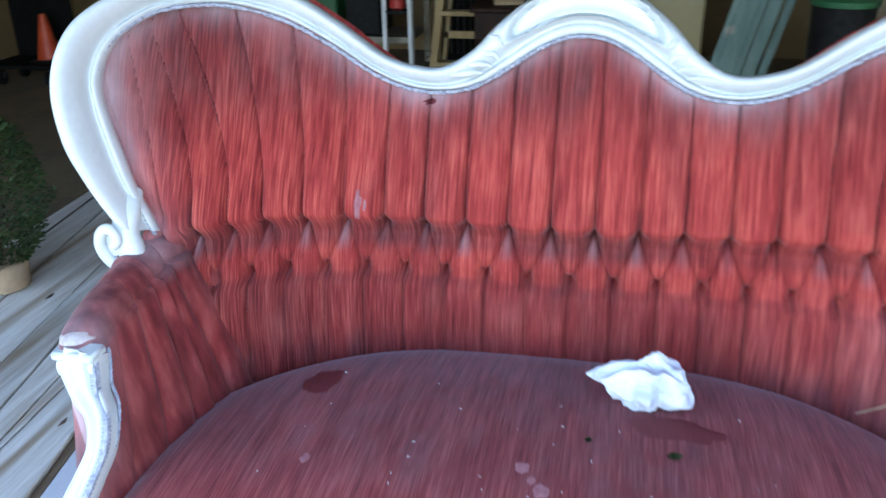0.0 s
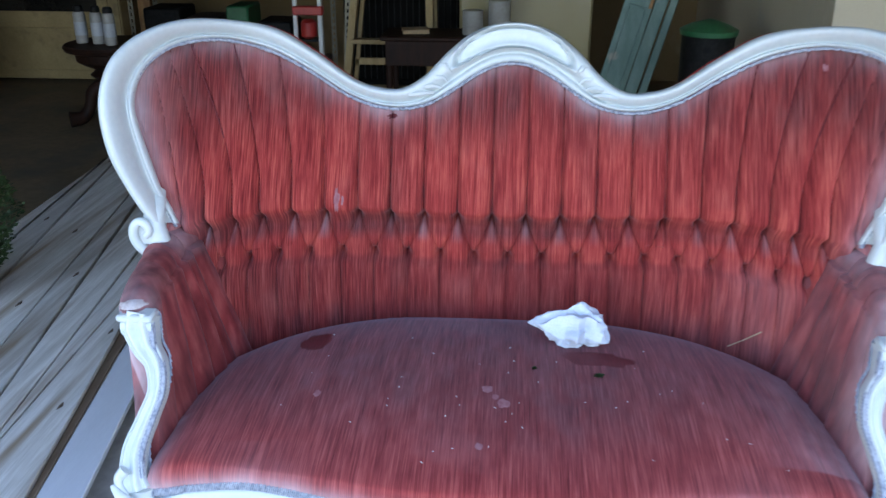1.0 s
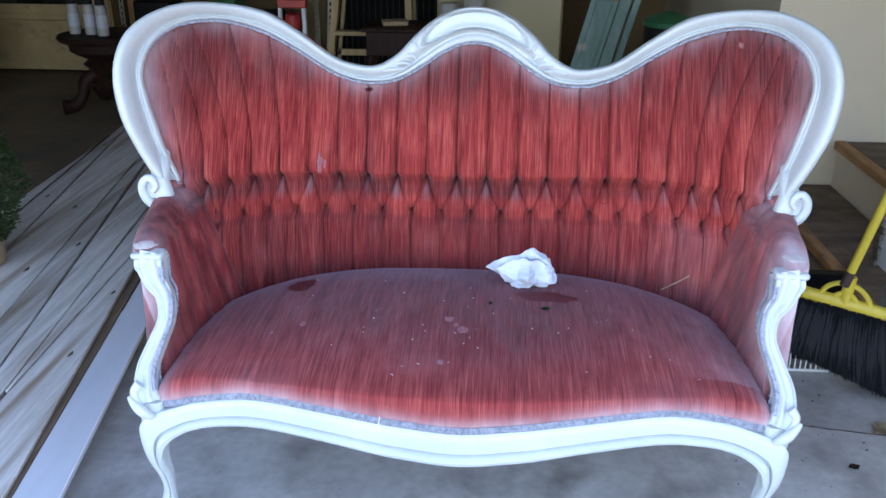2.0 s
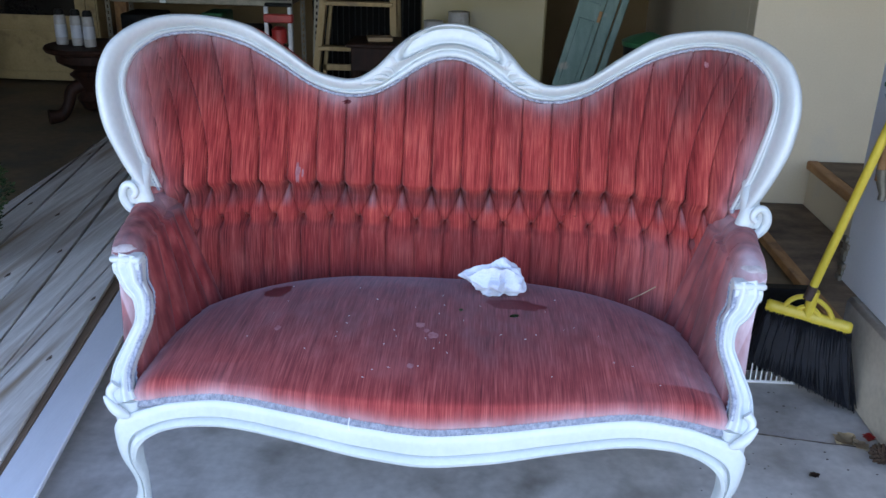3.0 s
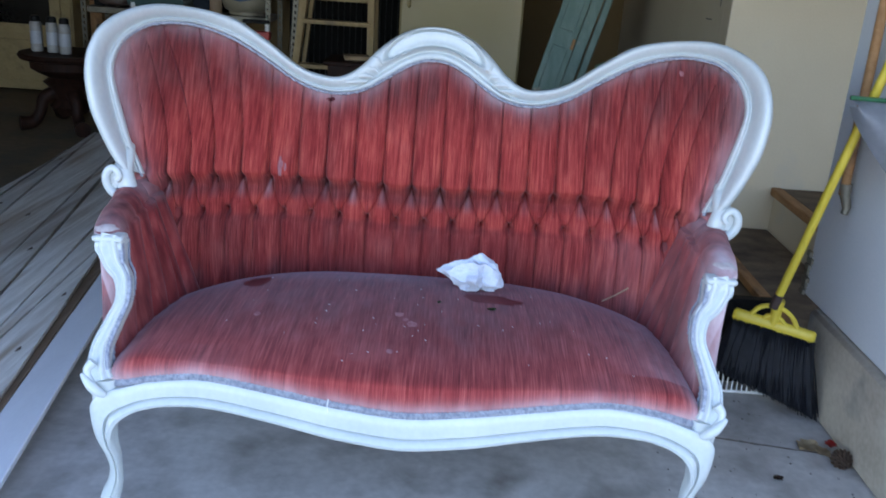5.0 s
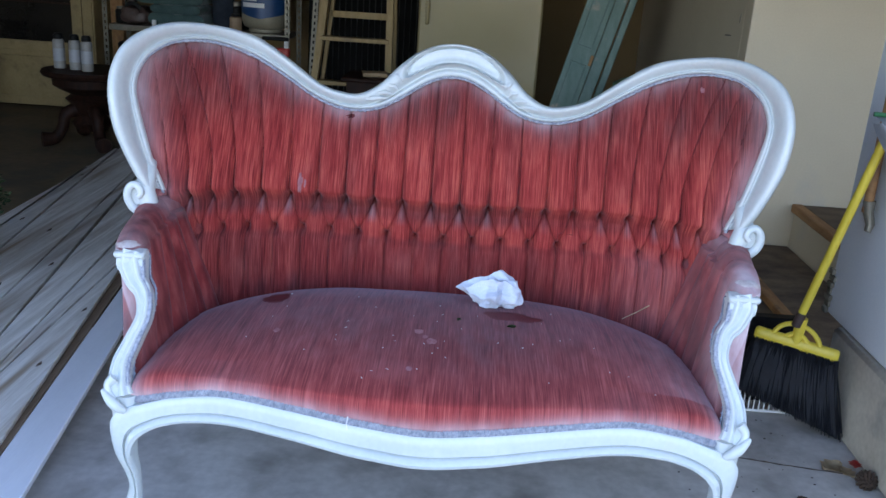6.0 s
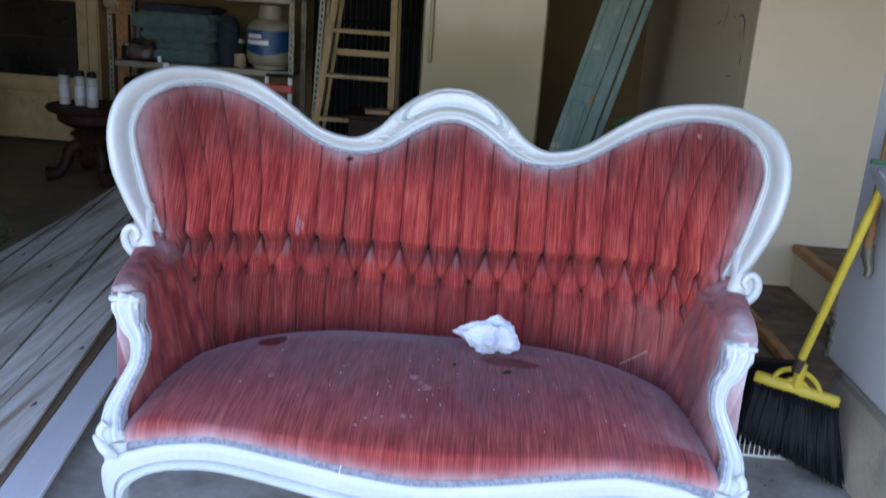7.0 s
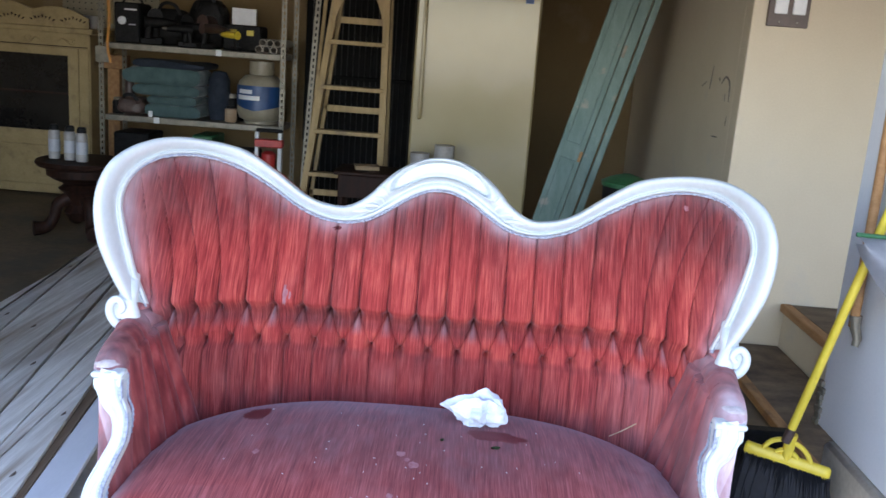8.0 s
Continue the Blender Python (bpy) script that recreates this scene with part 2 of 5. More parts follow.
# ---- the shell of the garage ----
# ground outside the view, kept dark so less light bounces into the garage
solo("ground", grid(2, 2, lambda u, v: (lerp(-60, 60, u), lerp(-80, 40, v), -0.004)), GROUND, "unseen grey ground, dark to bounce little light inside", "ground", "structure")
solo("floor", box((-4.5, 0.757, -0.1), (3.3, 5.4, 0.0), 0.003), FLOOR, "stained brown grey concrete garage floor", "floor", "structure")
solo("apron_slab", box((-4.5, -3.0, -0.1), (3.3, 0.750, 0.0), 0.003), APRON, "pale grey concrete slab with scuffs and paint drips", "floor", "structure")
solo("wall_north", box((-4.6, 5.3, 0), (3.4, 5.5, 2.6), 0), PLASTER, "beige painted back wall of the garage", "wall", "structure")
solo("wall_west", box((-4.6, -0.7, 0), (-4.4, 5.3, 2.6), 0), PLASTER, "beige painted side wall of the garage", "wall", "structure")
solo("wall_east", box((1.38, 2.52, 0), (1.58, 5.3, 2.6), 0.004), PLASTER_GREY, "grey beige side wall with black scuff marks", "wall", "structure")
solo("wall_entry", box((1.38, 2.4, 0), (3.2, 2.52, 2.6), 0.004), PLASTER_GREY, "grey beige wall beside the entry step", "wall", "structure")
solo("wall_entry_side", box((3.2, -0.55, 0), (3.4, 2.52, 2.6), 0), PLASTER_GREY, "grey beige wall at the end of the entry", "wall", "structure")
solo("wall_front", box((1.275, -0.7, 0.30), (1.40, 0.72, 2.6), 0.006), WALL_WHITE, "white painted wall return on a concrete kerb", "wall", "structure")
solo("kerb", box((1.255, -0.7, 0), (1.40, 0.60, 0.297), 0.012), KERB, "rough bare concrete kerb under the wall", "kerb", "structure")
# wall added out of view to block daylight from the left back
solo("unseen_wall_south", box((-4.6, -0.7, 0), (-3.3, -0.55, 2.0), 0.004), PLASTER, "unseen front wall that keeps daylight off the left back", "wall", "structure")
# ceiling out of view, coloured dark to cut the light bounced inside
solo("ceiling", box((-4.4, -0.55, 2.4), (3.2, 5.3, 2.6), 0), CEIL, "unseen dark ceiling that limits light inside the garage", "ceiling", "structure")

# beam added out of view so daylight falls off with depth
solo("unseen_header", box((-4.6, -0.7, 2.0), (3.4, -0.55, 2.6), 0), WALL_WHITE, "unseen beam over the garage opening that dims the interior", "beam", "structure")

# ---- the settee ----
SETTEE = thing("settee", (0, 0, 0), "Victorian settee, white painted carved frame, worn rose red velvet", "sofa")
PITCH = 0.080


def back_y(x, z):
    return 0.30 - abs(x) ** 3.9 + 0.36 * (z - 0.6)


OUTER = [(0, 1.102), (0.036, 1.099), (0.072, 1.089), (0.113, 1.068), (0.158, 1.032), (0.205, 0.985), (0.255, 0.957), (0.305, 0.957), (0.37, 0.978), (0.46, 1.042), (0.54, 1.094),
         (0.625, 1.120), (0.70, 1.131), (0.751, 1.119), (0.785, 1.088), (0.800, 1.040), (0.802, 0.980), (0.792, 0.905), (0.776, 0.845), (0.757, 0.788), (0.742, 0.752)]
INNER = [(0, 1.016), (0.030, 1.013), (0.060, 1.003), (0.094, 0.985), (0.136, 0.958), (0.19, 0.928), (0.245, 0.915), (0.31, 0.919), (0.38, 0.945), (0.470, 1.004), (0.550, 1.052),
         (0.632, 1.083), (0.700, 1.086), (0.738, 1.064), (0.757, 1.03), (0.763, 0.985), (0.756, 0.935), (0.742, 0.87), (0.728, 0.81), (0.712, 0.76), (0.702, 0.728)]


def outline(pairs, n):
    half = [(x, back_y(x, z), z) for x, z in pairs]
    return spline([(-x, y, z) for x, y, z in half[:0:-1]] + half, n)


N_FRAME = 620
OUT_CURVE, IN_CURVE = outline(OUTER, N_FRAME), outline(INNER, N_FRAME)
PROFILE = [(0.0, -0.012), (-0.02, 0.008), (0.02, 0.016), (0.09, 0.019), (0.16, 0.016), (0.20, 0.010), (0.25, 0.009), (0.30, 0.013), (0.37, 0.021), (0.47, 0.028), (0.58, 0.033),
           (0.70, 0.035), (0.82, 0.032), (0.92, 0.024), (0.99, 0.010), (1.01, -0.010), (0.97, -0.030), (0.8, -0.042), (0.3, -0.042), (0.05, -0.03)]


FINE = [(q.x, q.y) for q in spline([(f, b, 0) for f, b in PROFILE], 56, True)]


def frame_point(i, f, b):
    o, q = OUT_CURVE[i], IN_CURVE[i]
    x = lerp(q.x, o.x, f)
    ahead = Vector((-0.35 * math.copysign(min(1, abs(o.x) / 0.75) ** 4, o.x) if o.x else 0, -0.94, 0.30)).normalized()
    if b > 0.005 and abs(x) < 0.175:
        # the carved crescent of the crest: a crisp groove round a hollow panel, with a raised border
        e = (abs(x) / 0.136) ** 4.0 + (abs(f - 0.60) / 0.25) ** 2.4
        b = lerp(b, 0.036, math.exp(-((e - 1.45) / 0.40) ** 2))
        if e < 1.0:
            b = lerp(b, 0.025 - 0.005 * math.cos((f - 0.54) / 0.27 * math.pi / 2) ** 2, min(1.0, (1.0 - e) / 0.12))
        b -= 0.010 * math.exp(-((e - 0.92) / 0.20) ** 2)
    return q.lerp(o, f) + ahead * b


back_frame = part("back_frame", grid(N_FRAME, len(FINE), lambda u, v: frame_point(round(u * (N_FRAME - 1)), *FINE[round(v * len(FINE)) % len(FINE)]),
                                     wrap_v=True, caps=True), WHITE, SETTEE, "white painted serpentine show-wood rail")

# scrolled ends of the back rail
CURL = [(0.716, 0.695), (0.736, 0.690), (0.756, 0.700), (0.768, 0.722), (0.766, 0.746), (0.752, 0.760), (0.738, 0.754), (0.733, 0.740), (0.741, 0.730)]
for s in (-1, 1):
    pts = spline([(s * x, 0.022 - 0.012 * k / 8, z) for k, (x, z) in enumerate(CURL)], 40)
    bm = tube(pts, lambda w: lerp(0.0125, 0.0075, w), 9, up=(0, 1, 0), flat=1.0)
    core = spline([(s * 0.737, 0.090, 0.800), (s * 0.732, 0.058, 0.775), (s * 0.734, 0.042, 0.745), (s * 0.724, 0.036, 0.712), (s * 0.716, 0.034, 0.68)], 14)
    tube(core, lambda w: 0.012 + 0.0115 * math.sin(math.pi * (0.12 + 0.62 * w)), 14, bm)
    tube([(s * 0.748, 0.045, 0.728), (s * 0.748, 0.020, 0.728)], 0.020, 12, bm)
    part("scroll", bm, WHITE, SETTEE)


# carved crest: an oval bead, with leaf volutes at both ends
def crest_at(x, f, b):
    i = min(range(N_FRAME), key=lambda k: abs(OUT_CURVE[k].x * (1 - f) * 0.1 + (IN_CURVE[k].x * (1 - f) + OUT_CURVE[k].x * f) * 0.9 - x))
    return frame_point(i, f, b)


for s in (-1, 1):
    bm = bmesh.new()
    for a, f0, x0, x1, f1 in ((0, 0.25, 0.150, 0.185, 0.85), (1, 0.20, 0.165, 0.210, 0.75), (2, 0.40, 0.140, 0.160, 0.92), (3, 0.2, 0.182, 0.240, 0.6)):
        tube([crest_at(s * lerp(x0, x1, w), lerp(f0, f1, w ** 0.7), 0.022 + 0.006 * math.sin(w * 3.1)) for w in (k / 9 for k in range(10))],
             lambda w: 0.0025 + 0.0055 * math.sin(math.pi * min(0.98, w + 0.05)), 7, bm)
    part("crest_leaf", bm, WHITE, SETTEE, "carved acanthus leaf on the crest")


# buttoned upholstery
def crease(p, z, z_up, z_low):
    """Distance to the nearest pleat line, as a share of the pitch, at place p along the back and height z."""
    if z >= z_up:
        q = p / PITCH + 0.5
        return abs(q - round(q))
    if z <= z_low:
        q = p / PITCH
        return abs(q - round(q))
    s = (z_up - z) / (z_up - z_low)
    best = 1.0
    for o in (-0.5 * s, 0.5 * s):
        q = p / PITCH + 0.5 - o
        best = min(best, abs(q - round(q)))
    return best


def tuft_pit(p, z, z_up, z_low):
    q, r = p / PITCH + 0.5, p / PITCH
    du, dl = (q - round(q)) * PITCH, (r - round(r)) * PITCH
    return max(math.exp(-(du * du + (z - z_up) ** 2) / 0.00014), math.exp(-(dl * dl + (z - z_low) ** 2) / 0.00014))


def half_width(z):
    return table_of(z, [(0.40, 0.612), (0.48, 0.640), (0.60, 0.690), (0.74, 0.722), (0.85, 0.760), (0.95, 0.782), (1.03, 0.786), (1.09, 0.765), (1.14, 0.72)])


TOP_LINE = [(0, 1.05), (0.09, 1.03), (0.14, 0.99), (0.20, 0.95), (0.26, 0.932), (0.31, 0.936), (0.38, 0.965), (0.47, 1.03), (0.55, 1.08), (0.62, 1.105), (0.69, 1.108), (0.75, 1.07), (0.78, 1.02)]


ARC = [(-0.2, -0.2), (-0.1, -0.1), (0, 0), (0.1, 0.1), (0.2, 0.2), (0.28, 0.282), (0.354, 0.36), (0.429, 0.44), (0.498, 0.52), (0.562, 0.60), (0.612, 0.68), (0.658, 0.76), (0.70, 0.84), (0.75, 0.94), (0.80, 1.04)]
FAN = [(0, 0), (0.36, 0.004), (0.43, 0.020), (0.50, 0.042), (0.56, 0.058), (0.61, 0.076), (0.66, 0.066), (0.70, 0.050), (0.80, 0.030)]


def arc(x):
    """Length along the curved back from the middle to x, as the pleats count it."""
    return math.copysign(table_of(abs(x), ARC), x)


def arc_back(p):
    """The place whose length along the back is p."""
    lo, hi = 0.0, 0.80
    for _ in range(30):
        m = (lo + hi) / 2
        lo, hi = (m, hi) if table_of(m, ARC) < abs(p) else (lo, m)
    return math.copysign(lo, p)


def fan_of(x, rise):
    """How far the pleat that starts at x has spread outwards at a height above its button."""
    return math.copysign(table_of(abs(x), FAN), x) * max(0.0, (rise - 0.08) / 0.29) ** 1.3


def root_of(x, rise):
    """Where the pleat through x, at a height above the buttons, starts."""
    r = x
    for _ in range(5):
        r = x - fan_of(r, rise)
    return r


def lift_of(x):
    return 0.034 * min(1, abs(x) / 0.66) ** 2


def across(s, z):
    wide = half_width(z) - 0.705
    return s * (0.705 + wide * abs(s) ** (0.6 if wide > 0 else 5))


def top_of(s):
    return table_of(abs(s) * 0.78, TOP_LINE)


def back_point(u, v):
    s = 2 * u - 1
    z = lerp(0.40, top_of(s), v)
    x = across(s, z)
    lift = lift_of(x)
    zu, zl = 0.672 + lift, 0.583 + lift
    p = arc(root_of(x, z - zu) if z > zu else x)
    d = crease(p, z, zu, zl)
    amp = table_of(z - lift, [(0.40, 0.010), (0.57, 0.018), (0.625, 0.018), (0.70, 0.034), (0.78, 0.022), (0.88, 0.018), (0.98, 0.014), (1.08, 0.011)])
    sharp = table_of(z, [(0.40, 0.035), (0.70, 0.07), (0.85, 0.03), (1.0, 0.02)])
    which = round(p / PITCH + (0.0 if z > 0.63 else 0.5))
    bulge = amp * (0.55 * (1 - math.exp(-d / sharp)) + 0.45 * math.sqrt(max(0.0, 1 - (1 - 2 * d) ** 2))) * (0.90 + 0.40 * noise.noise((which * 3.1, z * 4, 0)))
    bulge -= 0.034 * tuft_pit(p, z, zu, zl)
    roll = table_of(z - lift, [(0.40, 0.012), (0.50, 0.018), (0.560, 0.014), (0.583, 0.000), (0.62, 0.006), (0.655, -0.004), (0.672, 0.006), (0.70, 0.028), (0.75, 0.030), (0.85, 0.018), (1.0, 0.002), (1.1, -0.006)])
    roll -= 0.030 * max(0.0, (v - 0.93) / 0.07) ** 2
    lean = 0.36 * (z - 0.6) if z > 0.6 else 0.15 * (z - 0.6)
    if z > 0.70:
        e = max(0.0, min(1.0, (1 - abs(s)) / 0.075))
        fade = lerp(1.0, e * e * (3 - 2 * e), min(1.0, (z - 0.70) / 0.05))
        bulge, roll = bulge * fade, roll * fade - 0.016 * (1 - fade)
    y = 0.312 - abs(x) ** 3.9 + lean - bulge - roll
    wob = 0.003 * noise.noise((x * 18, z * 9, 2.0)) + 0.0016 * noise.noise((x * 60, z * 16, 5.0))
    return (x, y + wob, z)


def on_back(x, z):
    """The place on the back upholstery at x and height z."""
    lo, hi = -1.0, 1.0
    for _ in range(30):
        m = (lo + hi) / 2
        lo, hi = (m, hi) if across(m, z) < x else (lo, m)
    return Vector(back_point((lo + 1) / 2, (z - 0.40) / (top_of(lo) - 0.40))), lo


back_ob = part("back_upholstery", grid(760, 170, back_point), VELVET, SETTEE, "channelled and buttoned rose velvet back")


def add_spray_and_sheen(ob, f):
    """White paint dust and painted highlights on the cloth, 0 to 1, as an attribute of the mesh."""
    at = ob.data.attributes.new("spray_and_sheen", "FLOAT", "POINT")
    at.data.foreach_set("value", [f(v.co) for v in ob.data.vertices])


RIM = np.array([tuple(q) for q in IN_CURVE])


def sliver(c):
    """Pale sheen painted on the pressed nap in the fold below an upper button."""
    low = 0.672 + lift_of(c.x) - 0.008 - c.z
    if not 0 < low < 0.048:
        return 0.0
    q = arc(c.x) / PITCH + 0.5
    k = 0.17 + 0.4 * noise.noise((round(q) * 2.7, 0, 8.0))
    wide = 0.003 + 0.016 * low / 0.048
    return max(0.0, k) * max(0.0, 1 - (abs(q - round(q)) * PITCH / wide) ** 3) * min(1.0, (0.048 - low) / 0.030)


def rim_dust_and_sheen(c):
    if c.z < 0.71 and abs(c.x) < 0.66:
        # lower right end brightened in colour, where more light falls
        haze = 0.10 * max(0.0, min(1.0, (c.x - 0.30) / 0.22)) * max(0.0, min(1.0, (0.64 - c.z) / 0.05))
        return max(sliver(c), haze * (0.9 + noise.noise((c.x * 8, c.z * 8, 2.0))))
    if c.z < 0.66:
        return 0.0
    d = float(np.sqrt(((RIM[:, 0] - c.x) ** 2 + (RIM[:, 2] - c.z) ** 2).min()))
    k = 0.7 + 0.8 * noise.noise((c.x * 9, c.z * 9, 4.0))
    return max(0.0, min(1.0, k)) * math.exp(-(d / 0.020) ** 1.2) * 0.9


add_spray_and_sheen(back_ob, rim_dust_and_sheen)


def set_fade_and_shade(ob, f):
    """Nap dulled by fading and dust and by painted shade, 0 to 1, as an attribute of the mesh."""
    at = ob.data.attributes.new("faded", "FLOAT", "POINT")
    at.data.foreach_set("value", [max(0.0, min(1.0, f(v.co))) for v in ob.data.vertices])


def back_fade_and_shade(c):
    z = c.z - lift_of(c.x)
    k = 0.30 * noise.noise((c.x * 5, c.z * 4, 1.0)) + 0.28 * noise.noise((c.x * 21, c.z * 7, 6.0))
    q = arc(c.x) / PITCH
    # right end painted less dull, standing for stronger light there
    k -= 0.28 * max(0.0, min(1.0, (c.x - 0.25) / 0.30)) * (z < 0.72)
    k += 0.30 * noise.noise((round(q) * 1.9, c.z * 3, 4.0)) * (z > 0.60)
    # dull bands paint shade at the top and between the button rows
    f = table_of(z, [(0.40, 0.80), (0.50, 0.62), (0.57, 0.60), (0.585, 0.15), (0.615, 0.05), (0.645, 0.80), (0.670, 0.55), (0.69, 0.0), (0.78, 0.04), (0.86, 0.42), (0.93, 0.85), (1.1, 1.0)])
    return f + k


set_fade_and_shade(back_ob, back_fade_and_shade)

# stitched seams and covered buttons, dark to paint shade in grooves and pits
def seam_shade_path(p, upper):
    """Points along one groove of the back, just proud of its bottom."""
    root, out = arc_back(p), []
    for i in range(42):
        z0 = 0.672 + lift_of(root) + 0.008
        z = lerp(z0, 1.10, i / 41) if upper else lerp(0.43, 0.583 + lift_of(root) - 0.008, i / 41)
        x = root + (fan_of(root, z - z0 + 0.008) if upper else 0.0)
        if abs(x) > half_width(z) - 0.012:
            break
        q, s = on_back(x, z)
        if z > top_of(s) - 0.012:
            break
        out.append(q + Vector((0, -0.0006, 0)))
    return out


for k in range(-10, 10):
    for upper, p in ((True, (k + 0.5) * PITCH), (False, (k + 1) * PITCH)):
        path = seam_shade_path(p, upper)
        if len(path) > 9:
            part("seam", tube(path, lambda w: lerp(0.0019, 0.0010, w) if upper else lerp(0.0008, 0.0013, w), 5), SHADE_AND_TEAR_RED, back_ob)
# buttons coloured dark to stand for the shade in their pits
for count, shift, height, size in ((20, -9.5, 0.672, 0.0088), (17, -8.0, 0.583, 0.0076)):
    for k in range(count):
        x = arc_back((k + shift) * PITCH)
        q, _ = on_back(x, height + lift_of(x))
        bm = bmesh.new()
        bmesh.ops.create_icosphere(bm, subdivisions=2, radius=size, matrix=Matrix.Translation(q + Vector((0, -0.002, 0))) @ Matrix.Diagonal((0.8, 0.5, 1.1, 1)))
        part("button", bm, SHADE_AND_TEAR_RED, back_ob)
part("back_lining", grid(60, 30, lambda u, v: (lambda q: (q[0] * 1.0, q[1] + 0.055, max(0.42, q[2] - 0.01)))(back_point(u, v))), VELVET, SETTEE)

# arms: pleated inside, rolled over the top, plain outside
ARM_LOW = spline([(0.540, 0.222, 0), (0.580, 0.150, 0), (0.600, 0.080, 0), (0.604, 0.02, 0), (0.604, -0.04, 0), (0.606, -0.12, 0), (0.611, -0.22, 0), (0.620, -0.335, 0)], 260)
ARM_TOP = spline([(0.628, 0.205, 0), (0.662, 0.130, 0), (0.673, 0.060, 0), (0.670, 0.015, 0), (0.664, -0.01, 0), (0.657, -0.07, 0), (0.647, -0.14, 0), (0.638, -0.205, 0)], 260)


def arm_point(s):
    def f(u, v):
        lo, q = ARM_LOW[round(u * 259)], ARM_TOP[round(u * 259)]
        z_top = lerp(0.722, 0.706, u) + 0.004 * noise.noise((u * 9, 0, s))
        wide = lerp(0.074, 0.070, u)
        end = max(0.0, (u - 0.72) / 0.28)
        z_top -= 0.018 * end ** 2.5
        k = u / 0.145 + 0.14 * noise.noise((v * 3, u * 2, s)) + 0.25 * (v - 0.4)
        d = k - math.floor(k)
        lap = math.sqrt(max(0.0, 1 - abs(2 * d ** 0.85 - 1) ** 2.6))
        pleat = lap * max(0.0, min(1.0, 2.0 - 2.1 * u)) * min(1.0, u / 0.22) * (1 if v < 0.5 else max(0.0, 1 - (v - 0.5) / 0.24)) * (0.85 + 0.4 * noise.noise((math.floor(k) * 2.3, v * 2, s)))
        if v < 0.5:
            w = v / 0.5
            z = lerp(0.37, z_top - wide / 2, w)
            g = w ** 0.8
            x = lerp(lo.x, q.x + 0.012, g) - 0.030 * pleat - 0.008 * math.sin(math.pi * w) * (1 - u)
            y = lerp(lo.y, q.y, g)
        elif v < 0.8:
            a = (v - 0.5) / 0.3 * math.pi
            rr = wide / 2 * (1 - 0.35 * end ** 5)
            x = q.x + 0.012 + wide / 2 - math.cos(a) * (rr + 0.012 * pleat * (1 - a / math.pi))
            z = z_top - wide / 2 + math.sin(a) * (rr + 0.004 * pleat)
            y = q.y - 0.022 * math.sin(a) * end ** 2
        else:
            w = (v - 0.8) / 0.2
            x = lerp(q.x + 0.012 + wide, 0.672, w ** 0.35)
            z = lerp(z_top - wide / 2, 0.37, w)
            y = lerp(q.y, lo.y, w * 0.8)
        return (s * x, y, z)
    return f


for s in (-1, 1):
    arm = part("arm_upholstery", grid(260, 110, arm_point(s), caps=True), ARM_VELVET, SETTEE, "rolled velvet arm with loose pleats")
    # paint dust near the posts; right arm also brightened for its stronger light
    add_spray_and_sheen(arm, lambda c: (0.10 if s > 0 else 0.0) + (1.1 if s > 0 else 0.4) * math.exp(-((c.y - lerp(-0.335, -0.205, max(0, (c.z - 0.37) / 0.30) ** 0.8)) / (0.085 if s > 0 else 0.05)) ** 2) * max(0, min(1, (c.z - 0.42) / 0.08)) + 0.6 * math.exp(-((c.y - 0.06) / 0.05) ** 2) * max(0, min(1, (c.z - 0.66) / 0.05)) + 0.85 * (abs(c.x) > 0.69) * (c.z < 0.675))
    # dark tubes paint shade into the valleys between the folds
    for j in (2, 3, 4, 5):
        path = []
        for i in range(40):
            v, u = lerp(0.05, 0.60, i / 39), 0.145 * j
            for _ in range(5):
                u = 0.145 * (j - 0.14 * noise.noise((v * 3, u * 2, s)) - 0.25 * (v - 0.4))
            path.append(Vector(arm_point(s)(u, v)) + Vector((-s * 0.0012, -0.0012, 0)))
        part("fold_crease", tube(path, lambda w: 0.0022 * (1 - 0.7 * w * w), 6), SHADE_AND_TEAR_RED, arm)
    set_fade_and_shade(arm, lambda c: 0.40 + 0.6 * noise.noise((c.x * 8, c.y * 8, c.z * 5)) + 0.25 * (c.z > 0.66))
    tree = BVHTree.FromPolygons([q.co.copy() for q in arm.data.vertices], [tuple(f.vertices) for f in arm.data.polygons])

    def patch(u, v):
        a = 2 * math.pi * u
        r = v * (1 + 0.45 * noise.noise((math.cos(a) * 1.5, math.sin(a) * 1.5, 3.0 + s)))
        cx, cz, rx, rz, tilt = (0.686, 0.686, 0.026, 0.009, -0.10) if s < 0 else (0.688, 0.700, 0.026, 0.010, -0.10)
        x, z = s * (cx + rx * r * math.cos(a)), cz + rz * r * math.sin(a) + tilt * rx * r * math.cos(a)
        hit = tree.ray_cast(Vector((x, -0.615, z + 0.156)), Vector((0, 0.931, -0.364)))
        return hit[0] + hit[1] * (0.0016 * (1 - 0.9 * v ** 4)) if hit[0] and hit[0].y < -0.10 else Vector((x, -0.205, z))

    part("bare_patch", grid(28, 6, patch, wrap_u=True), BATTING, arm, "bare batting where the velvet has worn off")

# seat
FRONT = [(0, -0.428), (0.12, -0.422), (0.25, -0.405), (0.38, -0.384), (0.48, -0.372), (0.58, -0.366), (0.70, -0.360)]


def front_y(x):
    return table_of(abs(x), FRONT)


def rail_top(x):
    return table_of(abs(x), [(0, 0.391), (0.12, 0.399), (0.29, 0.413), (0.42, 0.420), (0.54, 0.403), (0.62, 0.384), (0.7, 0.375)])


